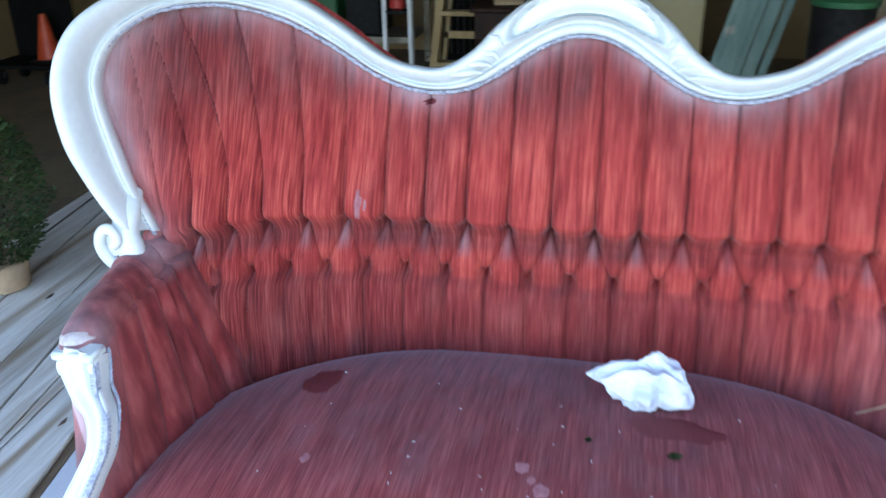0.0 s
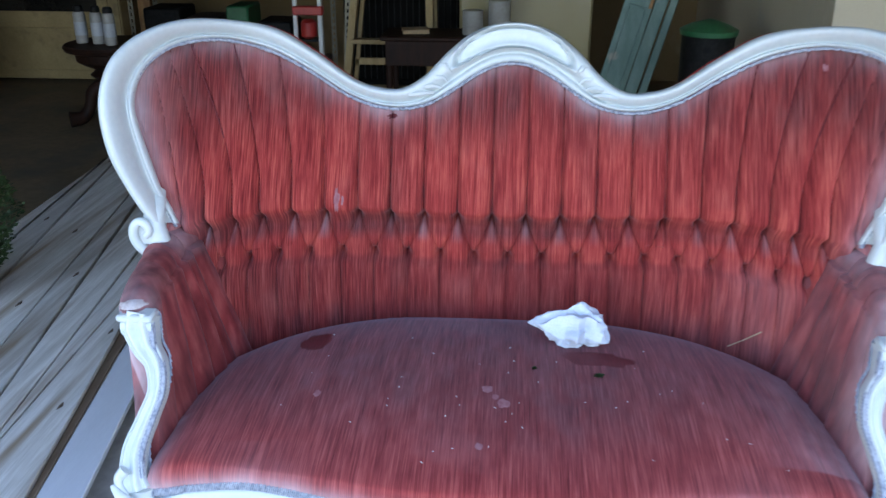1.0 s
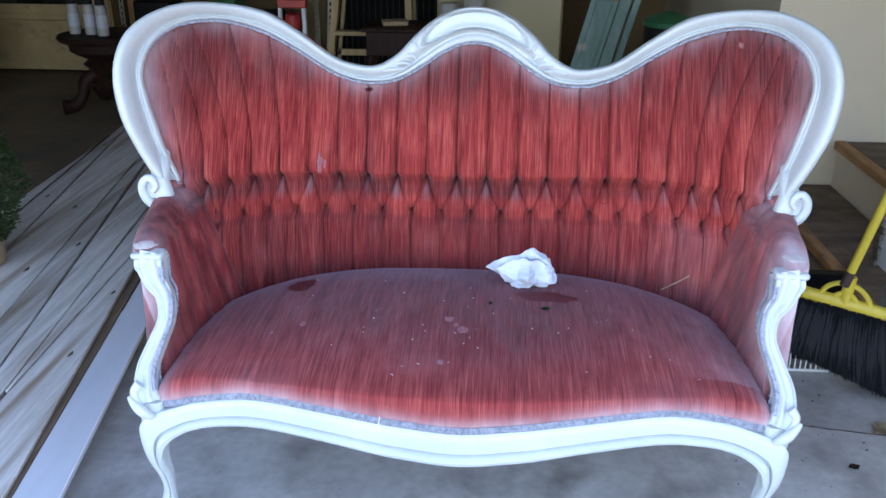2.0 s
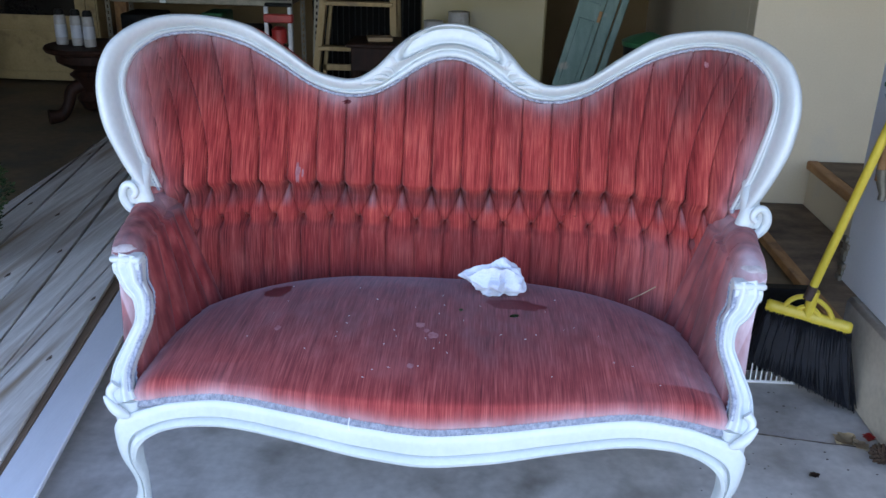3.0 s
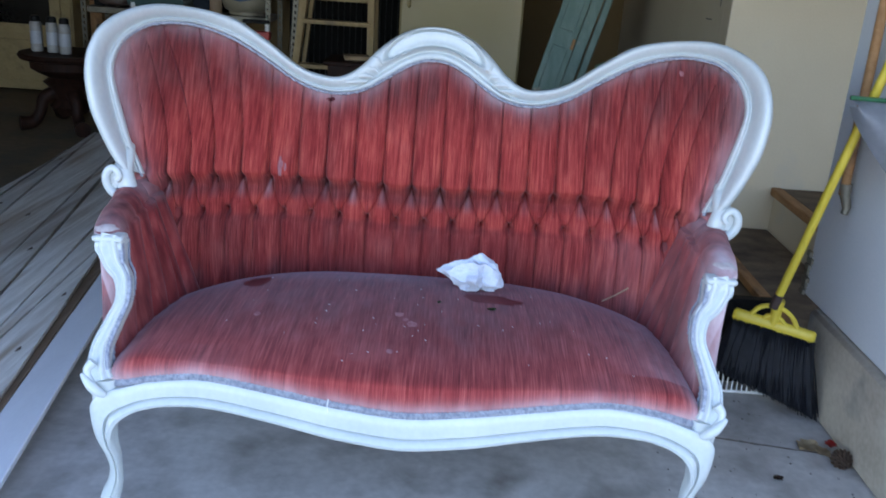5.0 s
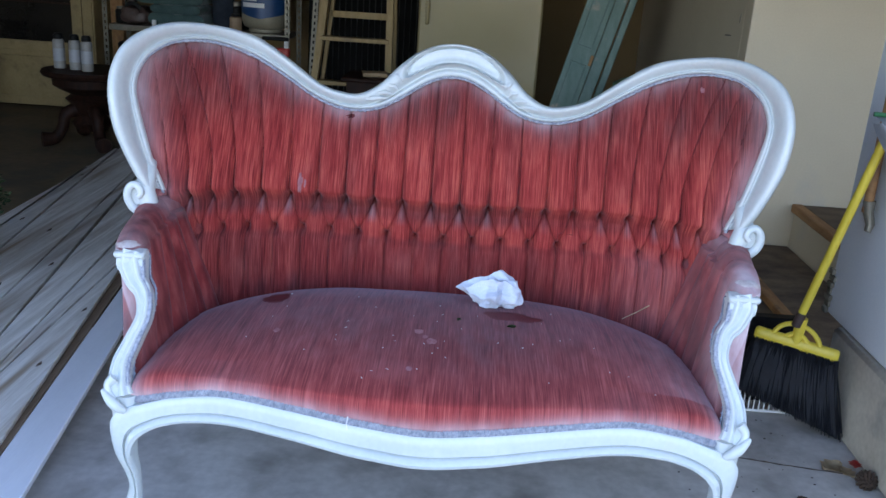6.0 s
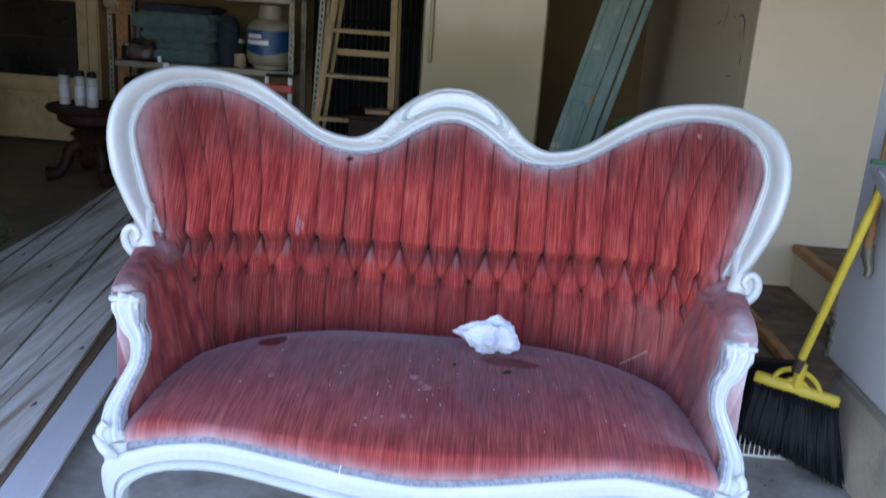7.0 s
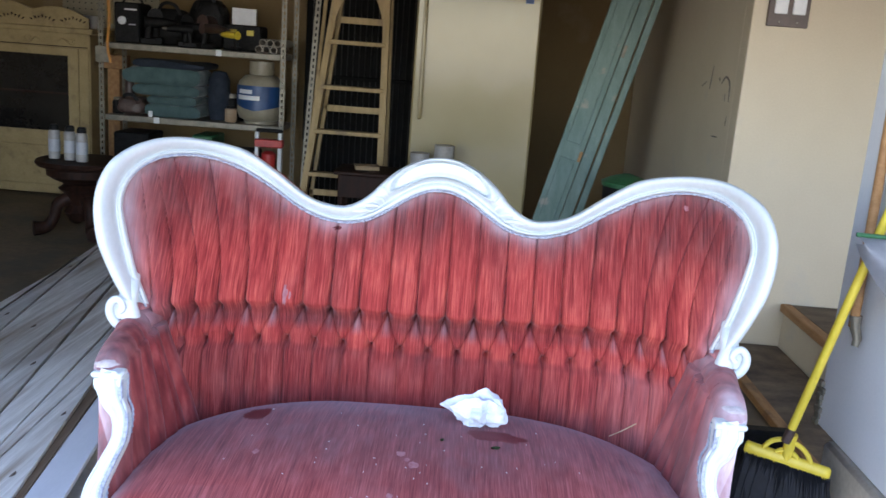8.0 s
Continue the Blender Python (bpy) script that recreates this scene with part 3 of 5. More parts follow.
def rail_bottom(x):
    return table_of(abs(x), [(0, 0.320), (0.12, 0.329), (0.29, 0.350), (0.42, 0.359), (0.5, 0.352), (0.56, 0.337), (0.6, 0.31), (0.63, 0.27)])


def seat_columns(n):
    cols = []
    for i in range(n):
        s = 2 * i / (n - 1) - 1
        x = s * 0.628
        fy, rt = front_y(x), rail_top(x)
        edge = max(0, abs(s) - 0.86) / 0.14
        ze = 0.450 + 0.016 * (1 - s * s) ** 0.7 - 0.022 * edge ** 2
        swell = max(0.0, 1 - abs(s) ** 2.4)
        x1 = s * 0.60
        yb = 0.292 - 1.25 * abs(x1) ** 3.7
        pts = [(x, fy + 0.004, rt - 0.008), (x, fy - 0.003, lerp(rt, ze, 0.35)), (x, fy + 0.002, lerp(rt, ze, 0.75)), (x, fy + 0.026, ze),
               (s * 0.631, lerp(fy, yb, 0.20), ze + 0.020 * swell), (s * 0.634, lerp(fy, yb, 0.42), ze + 0.034 * swell), (s * 0.630, lerp(fy, yb, 0.68), ze + 0.028 * swell - 0.012 * abs(s) ** 2),
               (s * 0.618, lerp(fy, yb, 0.88), 0.452 + 0.008 * swell - 0.035 * abs(s) ** 3), (x1, yb, 0.428 - 0.045 * abs(s) ** 3)]
        cols.append(spline(pts, 90))
    return cols


SEAT_COLS = seat_columns(150)


def seat_point(u, v):
    q = SEAT_COLS[round(u * 149)][round(v * 89)].copy()
    q.z += 0.0022 * noise.noise((q.x * 7, q.y * 7, 0))
    return q


seat_ob = part("seat", grid(150, 90, seat_point), SEAT_VELVET, SETTEE, "tight domed seat in worn rose velvet with painted shade")
# paint dust along the edges; the highlight on the right is painted in
add_spray_and_sheen(seat_ob, lambda c: 1.1 * math.exp(-((c.z - rail_top(c.x)) / 0.026) ** 2) * (c.y < -0.30) + 0.6 * math.exp(-((abs(c.x) - 0.63) / 0.022) ** 2) * (c.y < -0.2) + 0.50 * math.exp(-((c.x - 0.64) / 0.12) ** 2) * (c.y > -0.3))


def seat_fade_and_shade(c):
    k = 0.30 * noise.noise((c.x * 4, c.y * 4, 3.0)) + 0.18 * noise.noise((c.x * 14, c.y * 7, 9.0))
    # top dulled for wear and for the grey sheen of the nap
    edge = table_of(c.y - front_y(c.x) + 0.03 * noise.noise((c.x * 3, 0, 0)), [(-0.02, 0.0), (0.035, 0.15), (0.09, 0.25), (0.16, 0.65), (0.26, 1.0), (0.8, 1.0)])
    # right side painted less dull, as if better lit
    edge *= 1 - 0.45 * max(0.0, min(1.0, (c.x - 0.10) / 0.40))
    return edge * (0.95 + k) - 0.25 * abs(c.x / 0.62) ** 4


set_fade_and_shade(seat_ob, seat_fade_and_shade)


# serpentine front rail
def rail_point(u, v):
    x = lerp(-0.56, 0.56, u)
    prof = [(0.0, 0.0), (-0.004, 0.06), (-0.006, 0.3), (-0.006, 0.60), (0.004, 0.645), (0.004, 0.675), (-0.009, 0.72), (-0.015, 0.84), (-0.011, 0.96), (0.002, 1.0), (0.03, 1.0), (0.03, 0.0)]
    b, w = prof[round(v * len(prof)) % len(prof)]
    return (x, front_y(x) - 0.006 + b, lerp(rail_top(x), rail_bottom(x), w))


part("front_rail", grid(160, 12, rail_point, wrap_v=True, caps=True), WHITE, SETTEE, "white serpentine apron rail with a bead")

bm = bmesh.new()
for k in range(330):
    x = lerp(-0.618, 0.618, k / 329)
    zig = 0.0007 * (-1) ** k + 0.0014 * noise.noise((k * 0.21, 0, 0))
    tube([(x - 0.002, front_y(x) - 0.004, rail_top(x) - 0.001 + zig), (x, front_y(x) - 0.0065, rail_top(x) + 0.006 + zig), (x + 0.002, front_y(x) - 0.003, rail_top(x) + 0.014 + zig)], 0.0017, 5, bm)
tube([(x, front_y(x) - 0.0005, rail_top(x) + 0.006) for x in (lerp(-0.62, 0.62, k / 90) for k in range(91))], 0.0040, 8, bm)
part("gimp_trim", bm, GIMP, SETTEE, "fraying grey gimp braid along the seat")

bm = tube([IN_CURVE[i] + Vector((0, -0.016 - 0.002 * (i % 3), 0.0)) + 0.0025 * Vector((noise.noise((i * 0.9, 0, 0)), 0, noise.noise((i * 0.9, 5, 0)))) for i in range(N_FRAME)],
          lambda w: 0.0034 + 0.0016 * noise.noise((w * 90, 1, 1)), 6)
part("back_trim", bm, GIMP, SETTEE, "grey glue line where braid was pulled off")

# carved arm fronts and front legs
STUMP = [(0.668, -0.207, 0.668, 0.031), (0.670, -0.213, 0.655, 0.030), (0.669, -0.217, 0.640, 0.031), (0.657, -0.232, 0.610, 0.024), (0.636, -0.248, 0.585, 0.019), (0.629, -0.274, 0.545, 0.0155),
         (0.643, -0.300, 0.503, 0.0165), (0.658, -0.331, 0.458, 0.020), (0.655, -0.356, 0.420, 0.024), (0.648, -0.366, 0.396, 0.028)]
LEG = [(0.645, -0.354, 0.400, 0.029), (0.646, -0.354, 0.360, 0.027), (0.647, -0.354, 0.310, 0.0225), (0.646, -0.354, 0.250, 0.0190), (0.637, -0.350, 0.205, 0.0140), (0.638, -0.343, 0.165, 0.0130),
       (0.645, -0.335, 0.125, 0.0165), (0.662, -0.326, 0.078, 0.0215), (0.670, -0.327, 0.030, 0.0155), (0.670, -0.325, 0.0, 0.0135)]
# the apron sweeps round into the leg: outer edge, inner edge, face
SWEEP = [(0.540, 0.403, 0.540, 0.3425, -0.3740), (0.572, 0.394, 0.560, 0.337, -0.3745), (0.605, 0.384, 0.580, 0.329, -0.378), (0.643, 0.372, 0.603, 0.313, -0.382), (0.666, 0.350, 0.617, 0.294, -0.385),
         (0.672, 0.318, 0.625, 0.268, -0.384), (0.667, 0.262, 0.627, 0.243, -0.379), (0.653, 0.207, 0.622, 0.205, -0.368), (0.651, 0.168, 0.623, 0.160, -0.359), (0.662, 0.125, 0.627, 0.128, -0.354), (0.682, 0.080, 0.640, 0.086, -0.350)]


def carved(points, s, grooves, n=60, sides=16, deep=1.0, back=0.0):
    """A limb with flutes on its face along a curve of (x, y, z, half width)."""
    path = spline([(s * x, y, z) for x, y, z, r in points], n)
    radii = spline([(r, 0, 0) for *_, r in points], n)
    bm = bmesh.new()
    rings = []
    for i, q in enumerate(path):
        d = (path[min(n - 1, i + 1)] - path[max(0, i - 1)]).normalized()
        a = Vector((1, 0, 0))
        a = (a - d * a.dot(d)).normalized()
        b = d.cross(a)
        b = -b if b.y > 0 else b
        r = radii[i].x
        ring = []
        for k in range(sides):
            w = 2 * math.pi * k / sides
            ca, sa = math.cos(w), math.sin(w)
            fx, fy = math.copysign(abs(ca) ** 0.75, ca), math.copysign(abs(sa) ** 0.75, sa)
            g = 1.0
            if grooves and sa > 0.2:
                g -= 0.34 * (0.5 + 0.5 * math.cos(ca * math.pi * 3.0)) ** 1.5
            ring.append(bm.verts.new(q + a * fx * r + b * (fy * r * deep * g if fy > 0 or not back else fy * back)))
        rings.append(ring)
    for a, b in zip(rings, rings[1:]):
        for k in range(sides):
            bm.faces.new((a[k], a[(k + 1) % sides], b[(k + 1) % sides], b[k]))
    bm.faces.new(rings[0]), bm.faces.new(rings[-1])
    return bm


for s in (-1, 1):
    bm = carved(STUMP, s, True, 80, 64, 0.9, 0.042)
    part("arm_front", bm, WHITE, SETTEE, "white carved arm support with flutes")
    bm = tube([(s * 0.642, -0.212, 0.646), (s * 0.700, -0.212, 0.646)], lambda w: 0.022, 16)
    bmesh.ops.bevel(bm, geom=[e for e in bm.edges if len(e.link_faces) == 2 and e.calc_face_angle(0) > 1.2], offset=0.006, segments=2, affect="EDGES")
    part("arm_knuckle", bm, WHITE, SETTEE, "white carved knuckle")
    braid = spline([(s * (x - 0.84 * r), y - 0.42 * r, z) for x, y, z, r in STUMP[1:9]], 110)
    bm = tube([q + 0.0012 * Vector((noise.noise((k * 0.4, 0, s)), 0, 0)) for k, q in enumerate(braid)], 0.0045, 8)
    for k in range(2, 108):
        q, up = braid[k], (-1) ** k * 0.0012
        tube([q + Vector((-s * 0.004, 0.006, up)), q + Vector((-s * 0.0035, -0.0035, 0)), q + Vector((s * 0.004, -0.004, -up))], 0.0016, 5, bm)
    part("arm_braid", bm, GIMP, SETTEE, "fraying grey gimp braid beside the arm support")
    part("arm_cap", box((s * 0.672 - 0.034, -0.236, 0.660), (s * 0.672 + 0.034, -0.196, 0.674), 0.004), WHITE, SETTEE)
    leg = part("front_leg", carved(LEG, s, False, 70, 18, 0.95), WHITE, SETTEE, "white cabriole front leg")
    ear = spline([(0.634, -0.388, 0.372, 0.004), (0.648, -0.395, 0.386, 0.010), (0.664, -0.394, 0.402, 0.009), (0.680, -0.388, 0.420, 0.003)], 16)
    bm = tube([(s * q.x, q.y, q.z) for q in ear], lambda w: 0.003 + 0.0085 * math.sin(math.pi * min(1, 0.12 + 0.85 * w)), 10)
    fold = spline([(0.660, -0.372, 0.442), (0.671, -0.378, 0.428), (0.668, -0.384, 0.414), (0.655, -0.390, 0.400)], 14)
    tube([(s * q.x, q.y, q.z) for q in fold], lambda w: 0.011 - 0.006 * w, 10, bm)
    outer = spline([(a, y, b) for a, b, c, d, y in SWEEP], 90)
    inner = spline([(c, y, d) for a, b, c, d, y in SWEEP], 90)
    groove = [(0.0, 0.0), (-0.004, 0.06), (-0.006, 0.30), (-0.006, 0.60), (0.004, 0.645), (0.004, 0.675), (-0.009, 0.72), (-0.015, 0.84), (-0.011, 0.96), (0.002, 1.0), (0.026, 0.96), (0.026, 0.04)]

    def sweep_point(u, v):
        k = round(u * 89)
        b, w = groove[round(v * 12) % 12]
        q = outer[k].lerp(inner[k], w)
        fade = 1 - 0.75 * max(0.0, (u - 0.55) / 0.45)
        return (s * q.x, q.y + b * fade + (0.022 * (1 - 4 * w * (1 - w)) * max(0.0, u - 0.35) if b < 0.02 else 0.0), q.z)

    part("knee_moulding", grid(90, 12, sweep_point, wrap_v=True, caps=True), WHITE, leg, "apron moulding sweeping down the leg")
    part("knee_leaf", bm, WHITE, leg, "carved ear of leaves on the knee")
    bm = bmesh.new()
    line = spline([(x - r * 0.86, y + 0.026, z) for x, y, z, r in STUMP[1:]], 64)
    for k, q in enumerate(line):
        side = 0.0008 * (-1) ** k
        tube([(s * (q.x + 0.001), q.y + 0.004, q.z + 0.003), (s * (q.x - 0.003 + side), q.y - 0.002, q.z), (s * (q.x + 0.001), q.y + 0.004, q.z - 0.003)], 0.0022, 5, bm)
    part("arm_trim", bm, GIMP, SETTEE, "grey braid beside the arm support")
    rear = [(0.60, 0.15, 0.37, 0.024), (0.60, 0.18, 0.25, 0.022), (0.605, 0.22, 0.1, 0.019), (0.61, 0.25, 0.0, 0.018)]
    part("rear_leg", carved(rear, s, False, 20, 12), WHITE, SETTEE)
for side in (-1, 1):
    part("side_rail", box((side * 0.645 - 0.015, -0.33, 0.33), (side * 0.645 + 0.015, 0.10, 0.368), 0.005), WHITE, SETTEE)
part("rear_rail", box((-0.61, 0.15, 0.34), (0.61, 0.19, 0.385), 0.005), WHITE, SETTEE)
part("seat_base", box((-0.56, -0.30, 0.36), (0.56, 0.06, 0.385), 0.005), BATTING, SETTEE)

# ---- boards lying beside the settee ----
def board(right, left, y0, y1, z0, z1, material, label):
    """One long board between two edge lines x = a - b * y, with eased edges."""
    bm = box((0, 0, 0), (1, 1, 1), 0)
    for v in bm.verts:
        y = lerp(y0, y1, v.co.y)
        a, b = right if v.co.x > 0.5 else left
        v.co = Vector((a - b * y, y, z1 if v.co.z > 0.5 else z0))
    bmesh.ops.bevel(bm, geom=list(bm.edges), offset=0.0025, segments=1, affect="EDGES")
    return solo("board", bm, material, label, "board", group="stack of boards")


WORN = "long whitewashed weathered board lying flat"
for right, left, y0, y1, z0, z1, mm, words in (
        ((-0.974, 0.1467), (-1.084, 0.1367), -1.30, 3.35, 0.055, 0.073, BOARD_SMOOTH, "smooth primed grey board at the edge of the pile"),
        ((-1.094, 0.140), (-1.180, 0.150), -1.20, 3.10, 0.0552, 0.062, BOARD_RAW, "thin bare brown board showing in a gap"),
        ((-1.109, 0.1618), (-1.279, 0.040), -1.23, 1.30, 0.0625, 0.078, BOARD, WORN),
        ((-1.285, 0.042), (-1.284, 0.1075), 0.14, 3.28, 0.0625, 0.077, BOARD, "narrow whitewashed strip wedged between boards"),
        ((-1.290, 0.110), (-1.337, 0.1675), -0.55, 3.35, 0.055, 0.076, BOARD, WORN),
        ((-1.344, 0.1705), (-1.463, 0.140), -1.16, 3.30, 0.055, 0.077, BOARD, WORN),
        ((-1.468, 0.1410), (-1.660, 0.150), -1.30, 3.35, 0.055, 0.075, BOARD, WORN),
        ((-1.667, 0.1500), (-1.850, 0.100), -1.23, 3.30, 0.055, 0.077, BOARD, WORN),
        ((-1.856, 0.1010), (-2.030, 0.035), -1.16, 2.80, 0.055, 0.076, BOARD, WORN)):
    board(right, left, y0, y1, z0, z1, mm, words)
for yy in (-0.9, 0.6, 2.1, 3.0):
    solo("batten", box((-2.0 - 0.06 * yy, yy, 0), (-1.02 - 0.147 * yy, yy + 0.09, 0.0548), 0.003), BOARD, "rough wooden batten under the boards", "batten", group="battens")

knots = [(2, 0.35, -1.21), (2, 0.78, -1.26), (6, 0.95, -1.66), (7, 1.75, -1.98), (6, 1.62, -1.79), (6, 0.55, -1.60), (5, 1.2, -1.58), (7, 2.6, -2.08), (6, 0.25, -1.58)]
KNOT = mat("dark_knot", (0.09, 0.06, 0.04), (0.2, 0.14, 0.1), 0.8, 60, bump=0.2)
boards = [o for o in scene.collection.objects if o.name.split(".")[0] == "board"]
for b, y, x in knots:
    bm = tube([(x, y - 0.022, 0.0770), (x + 0.003, y, 0.0775), (x, y + 0.022, 0.0770)], lambda w: 0.002 + 0.005 * math.sin(math.pi * w), 8, flat=0.4)
    part("knot", bm, KNOT, boards[b])

# ---- more materials ----
SPOT = mat("faded_pink_velvet", (0.27, 0.09, 0.10), (0.37, 0.17, 0.18), 0.95, 90, bump=0.3)
DARK_WOOD = mat("dark_stained_wood", (0.012, 0.006, 0.0045), (0.04, 0.017, 0.011), 0.55, 6, (6, 6, 1), 60, 0.2, spec=0.15)
LADDER_WOOD = mat("old_ladder_wood", (0.28, 0.185, 0.075), (0.43, 0.30, 0.145), 0.7, 6, (5, 5, 0.8), 60, 0.25, dark=((0.2, 0.14, 0.08), 7, 0.56, 0.75))
RAW_WOOD = mat("raw_orange_wood", (0.30, 0.14, 0.05), (0.45, 0.24, 0.10), 0.65, 6, (6, 1, 6), 50, 0.25, dark=((0.16, 0.08, 0.04), 8, 0.55, 0.75))
CREAM = mat("antique_cream_paint", (0.30, 0.215, 0.095), (0.41, 0.30, 0.145), 0.6, 5, (1, 1, 1), 60, 0.2, dark=((0.2, 0.14, 0.07), 9, 0.56, 0.75))
STEEL = mat("galvanised_steel", (0.18, 0.162, 0.125), (0.28, 0.252, 0.20), 0.5, 20, (1, 1, 1), 90, 0.05, metal=0.55)
BLACK = mat("black_plastic", (0.005, 0.005, 0.005), (0.014, 0.013, 0.013), 0.6, 30, bump=0.1, spec=0.2)
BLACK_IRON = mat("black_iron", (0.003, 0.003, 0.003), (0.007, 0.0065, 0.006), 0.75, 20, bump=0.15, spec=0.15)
ROD = mat("dull_iron_rod", (0.05, 0.05, 0.05), (0.09, 0.09, 0.085), 0.4, 30, metal=0.6, bump=0.1)
FRIDGE = mat("aged_cream_enamel", (0.33, 0.265, 0.135), (0.38, 0.31, 0.165), 0.22, 2, (1, 1, 1), 200, 0.04, coat=0.3)
TEAL = mat("flaking_pale_teal_paint", (0.12, 0.20, 0.175), (0.20, 0.285, 0.25), 0.6, 5, (4, 4, 1), 50, 0.3, dark=((0.36, 0.33, 0.27), 8, 0.62, 0.7))
BLANKET = mat("dusty_teal_wool", (0.04, 0.078, 0.077), (0.08, 0.13, 0.125), 0.95, 12, (1, 1, 1), 150, 0.5, sheen=0.3)
CAN_WHITE = mat("dusty_white_enamel", (0.27, 0.25, 0.225), (0.38, 0.36, 0.33), 0.45, 12, bump=0.03)
NAVY = mat("navy_cloth", (0.010, 0.015, 0.025), (0.022, 0.03, 0.045), 0.9, 20, bump=0.3)
TANK = mat("tank_enamel", (0.26, 0.225, 0.16), (0.33, 0.29, 0.21), 0.4, 9, bump=0.05, dark=((0.42, 0.38, 0.3), 12, 0.62, 0.8))
BLUE = mat("blue_label", (0.008, 0.045, 0.13), (0.014, 0.06, 0.17), 0.4, 14, bump=0.02)
PALE = mat("white_print", (0.7, 0.7, 0.7), (0.78, 0.78, 0.78), 0.5, 20, bump=0.0)
YELLOW = mat("yellow_plastic", (0.62, 0.46, 0.035), (0.74, 0.56, 0.06), 0.4, 9, bump=0.06, dark=((0.4, 0.29, 0.05), 14, 0.62, 0.85))
BRISTLE = mat("black_bristles", (0.006, 0.007, 0.010), (0.02, 0.021, 0.028), 0.5, 40, bump=0.1)
ORANGE = mat("orange_plastic", (0.50, 0.055, 0.015), (0.62, 0.08, 0.025), 0.45, 12, bump=0.05)
RED = mat("red_enamel", (0.35, 0.02, 0.02), (0.5, 0.04, 0.03), 0.4, 12, bump=0.05)
GREEN = mat("green_plastic", (0.015, 0.09, 0.035), (0.03, 0.14, 0.055), 0.45, 12, bump=0.05)
GREYP = mat("grey_plastic", (0.36, 0.37, 0.40), (0.45, 0.46, 0.49), 0.45, 9, bump=0.06)
BROWN = mat("dark_brown_plate", (0.05, 0.03, 0.025), (0.09, 0.055, 0.045), 0.4, 12, bump=0.05)
DIRTY_PLY = mat("dirty_brown_plywood", (0.10, 0.070, 0.048), (0.23, 0.165, 0.11), 0.85, 4, (1, 3, 1), 40, 0.3, dark=((0.05, 0.036, 0.028), 5, 0.5, 0.75))
CARD = mat("cardboard", (0.30, 0.2, 0.11), (0.4, 0.28, 0.16), 0.85, 9, bump=0.15)
RAG = mat("white_cotton_rag", (0.52, 0.58, 0.70), (0.68, 0.72, 0.80), 0.9, 14, (1, 1, 1), 250, 0.3)
LEAF = mat("dark_green_leaf", (0.012, 0.030, 0.008), (0.045, 0.078, 0.016), 0.6, 9, bump=0.2)
DRY = mat("dry_leaf", (0.42, 0.31, 0.18), (0.58, 0.46, 0.30), 0.8, 40, bump=0.3)
BARK = mat("cone_brown", (0.03, 0.018, 0.01), (0.09, 0.05, 0.03), 0.85, 40, bump=0.3)
TERRA = mat("tan_ceramic", (0.30, 0.2, 0.12), (0.42, 0.3, 0.2), 0.7, 9, bump=0.15)
GLASS = mat("dark_cabinet_glass", (0.012, 0.011, 0.010), (0.02, 0.018, 0.016), 0.06, 3, bump=0.0)
SCUFF = mat("black_scuff", (0.16, 0.14, 0.12), (0.26, 0.23, 0.2), 0.8, 60, bump=0.0)
CRACK = mat("dirt_line", (0.06, 0.045, 0.035), (0.12, 0.09, 0.07), 0.9, 30, bump=0.1)
CORD = mat("orange_cord", (0.5, 0.2, 0.03), (0.6, 0.26, 0.05), 0.5, 30, bump=0.05)

# ---- the right side: step, kerb, broom ----
STEP = thing("entry_step", (2.4, 2.0, 0), "pale painted entry step with a bare wooden nosing", "step", kind="structure")
part("riser_box", box((1.765, 1.45, 0), (3.19, 2.395, 0.215), 0.004), PLASTER_GREY, STEP)
part("tread", box((1.80, 1.44, 0.217), (3.19, 2.393, 0.245), 0.003), DIRTY_PLY, STEP, "dark dirty tread")
part("nosing", box((1.742, 1.43, 0.205), (1.797, 2.393, 0.249), 0.006), RAW_WOOD, STEP, "worn wooden nosing")
solo("plywood_sheet", box((1.445, 0.80, 0), (1.758, 2.385, 0.020), 0.002), DIRTY_PLY, "dark dirty plywood sheet lying on the floor", "plywood sheet")
solo("wooden_strip", box((1.385, 0.80, 0), (1.438, 2.30, 0.035), 0.004), RAW_WOOD, "stained wooden strip lying along the plywood", "wooden strip")
bm = bmesh.new()
for k in range(7):
    z0 = 0.30 + 0.022 * k
    box((1.262 + 0.004 * (k % 2), 0.70 - 0.006 * (k % 3), z0), (1.276, 0.728, z0 + 0.02), 0.003, bm)
solo("wall_bead", bm, STEEL, "torn metal corner bead at the foot of the wall", "corner bead", "structure")

PLATE = thing("switch_plate", (1.546, 2.39, 1.62), "dark brown double wall switch plate with white rockers", "switch")
part("plate", box((1.447, 2.384, 1.622), (1.645, 2.398, 1.865), 0.004), BROWN, PLATE)
for x in (1.476, 1.562):
    part("rocker", box((x, 2.376, 1.682), (x + 0.062, 2.386, 1.805), 0.004), PALE, PLATE, "white rocker")
    for z in (1.645, 1.842):
        part("screw", lathe([(0.004, 0), (0.003, 0.003)], (x + 0.03, 2.384, z), 8, axis=Matrix.Rotation(radians(90), 3, "X")), STEEL, PLATE)


def scuff(points, width):
    path = spline(points, 18)
    return tube(path, lambda w: width * (0.35 + 0.65 * math.sin(math.pi * w)), 6)


EAST = bpy.data.objects["wall_east"]
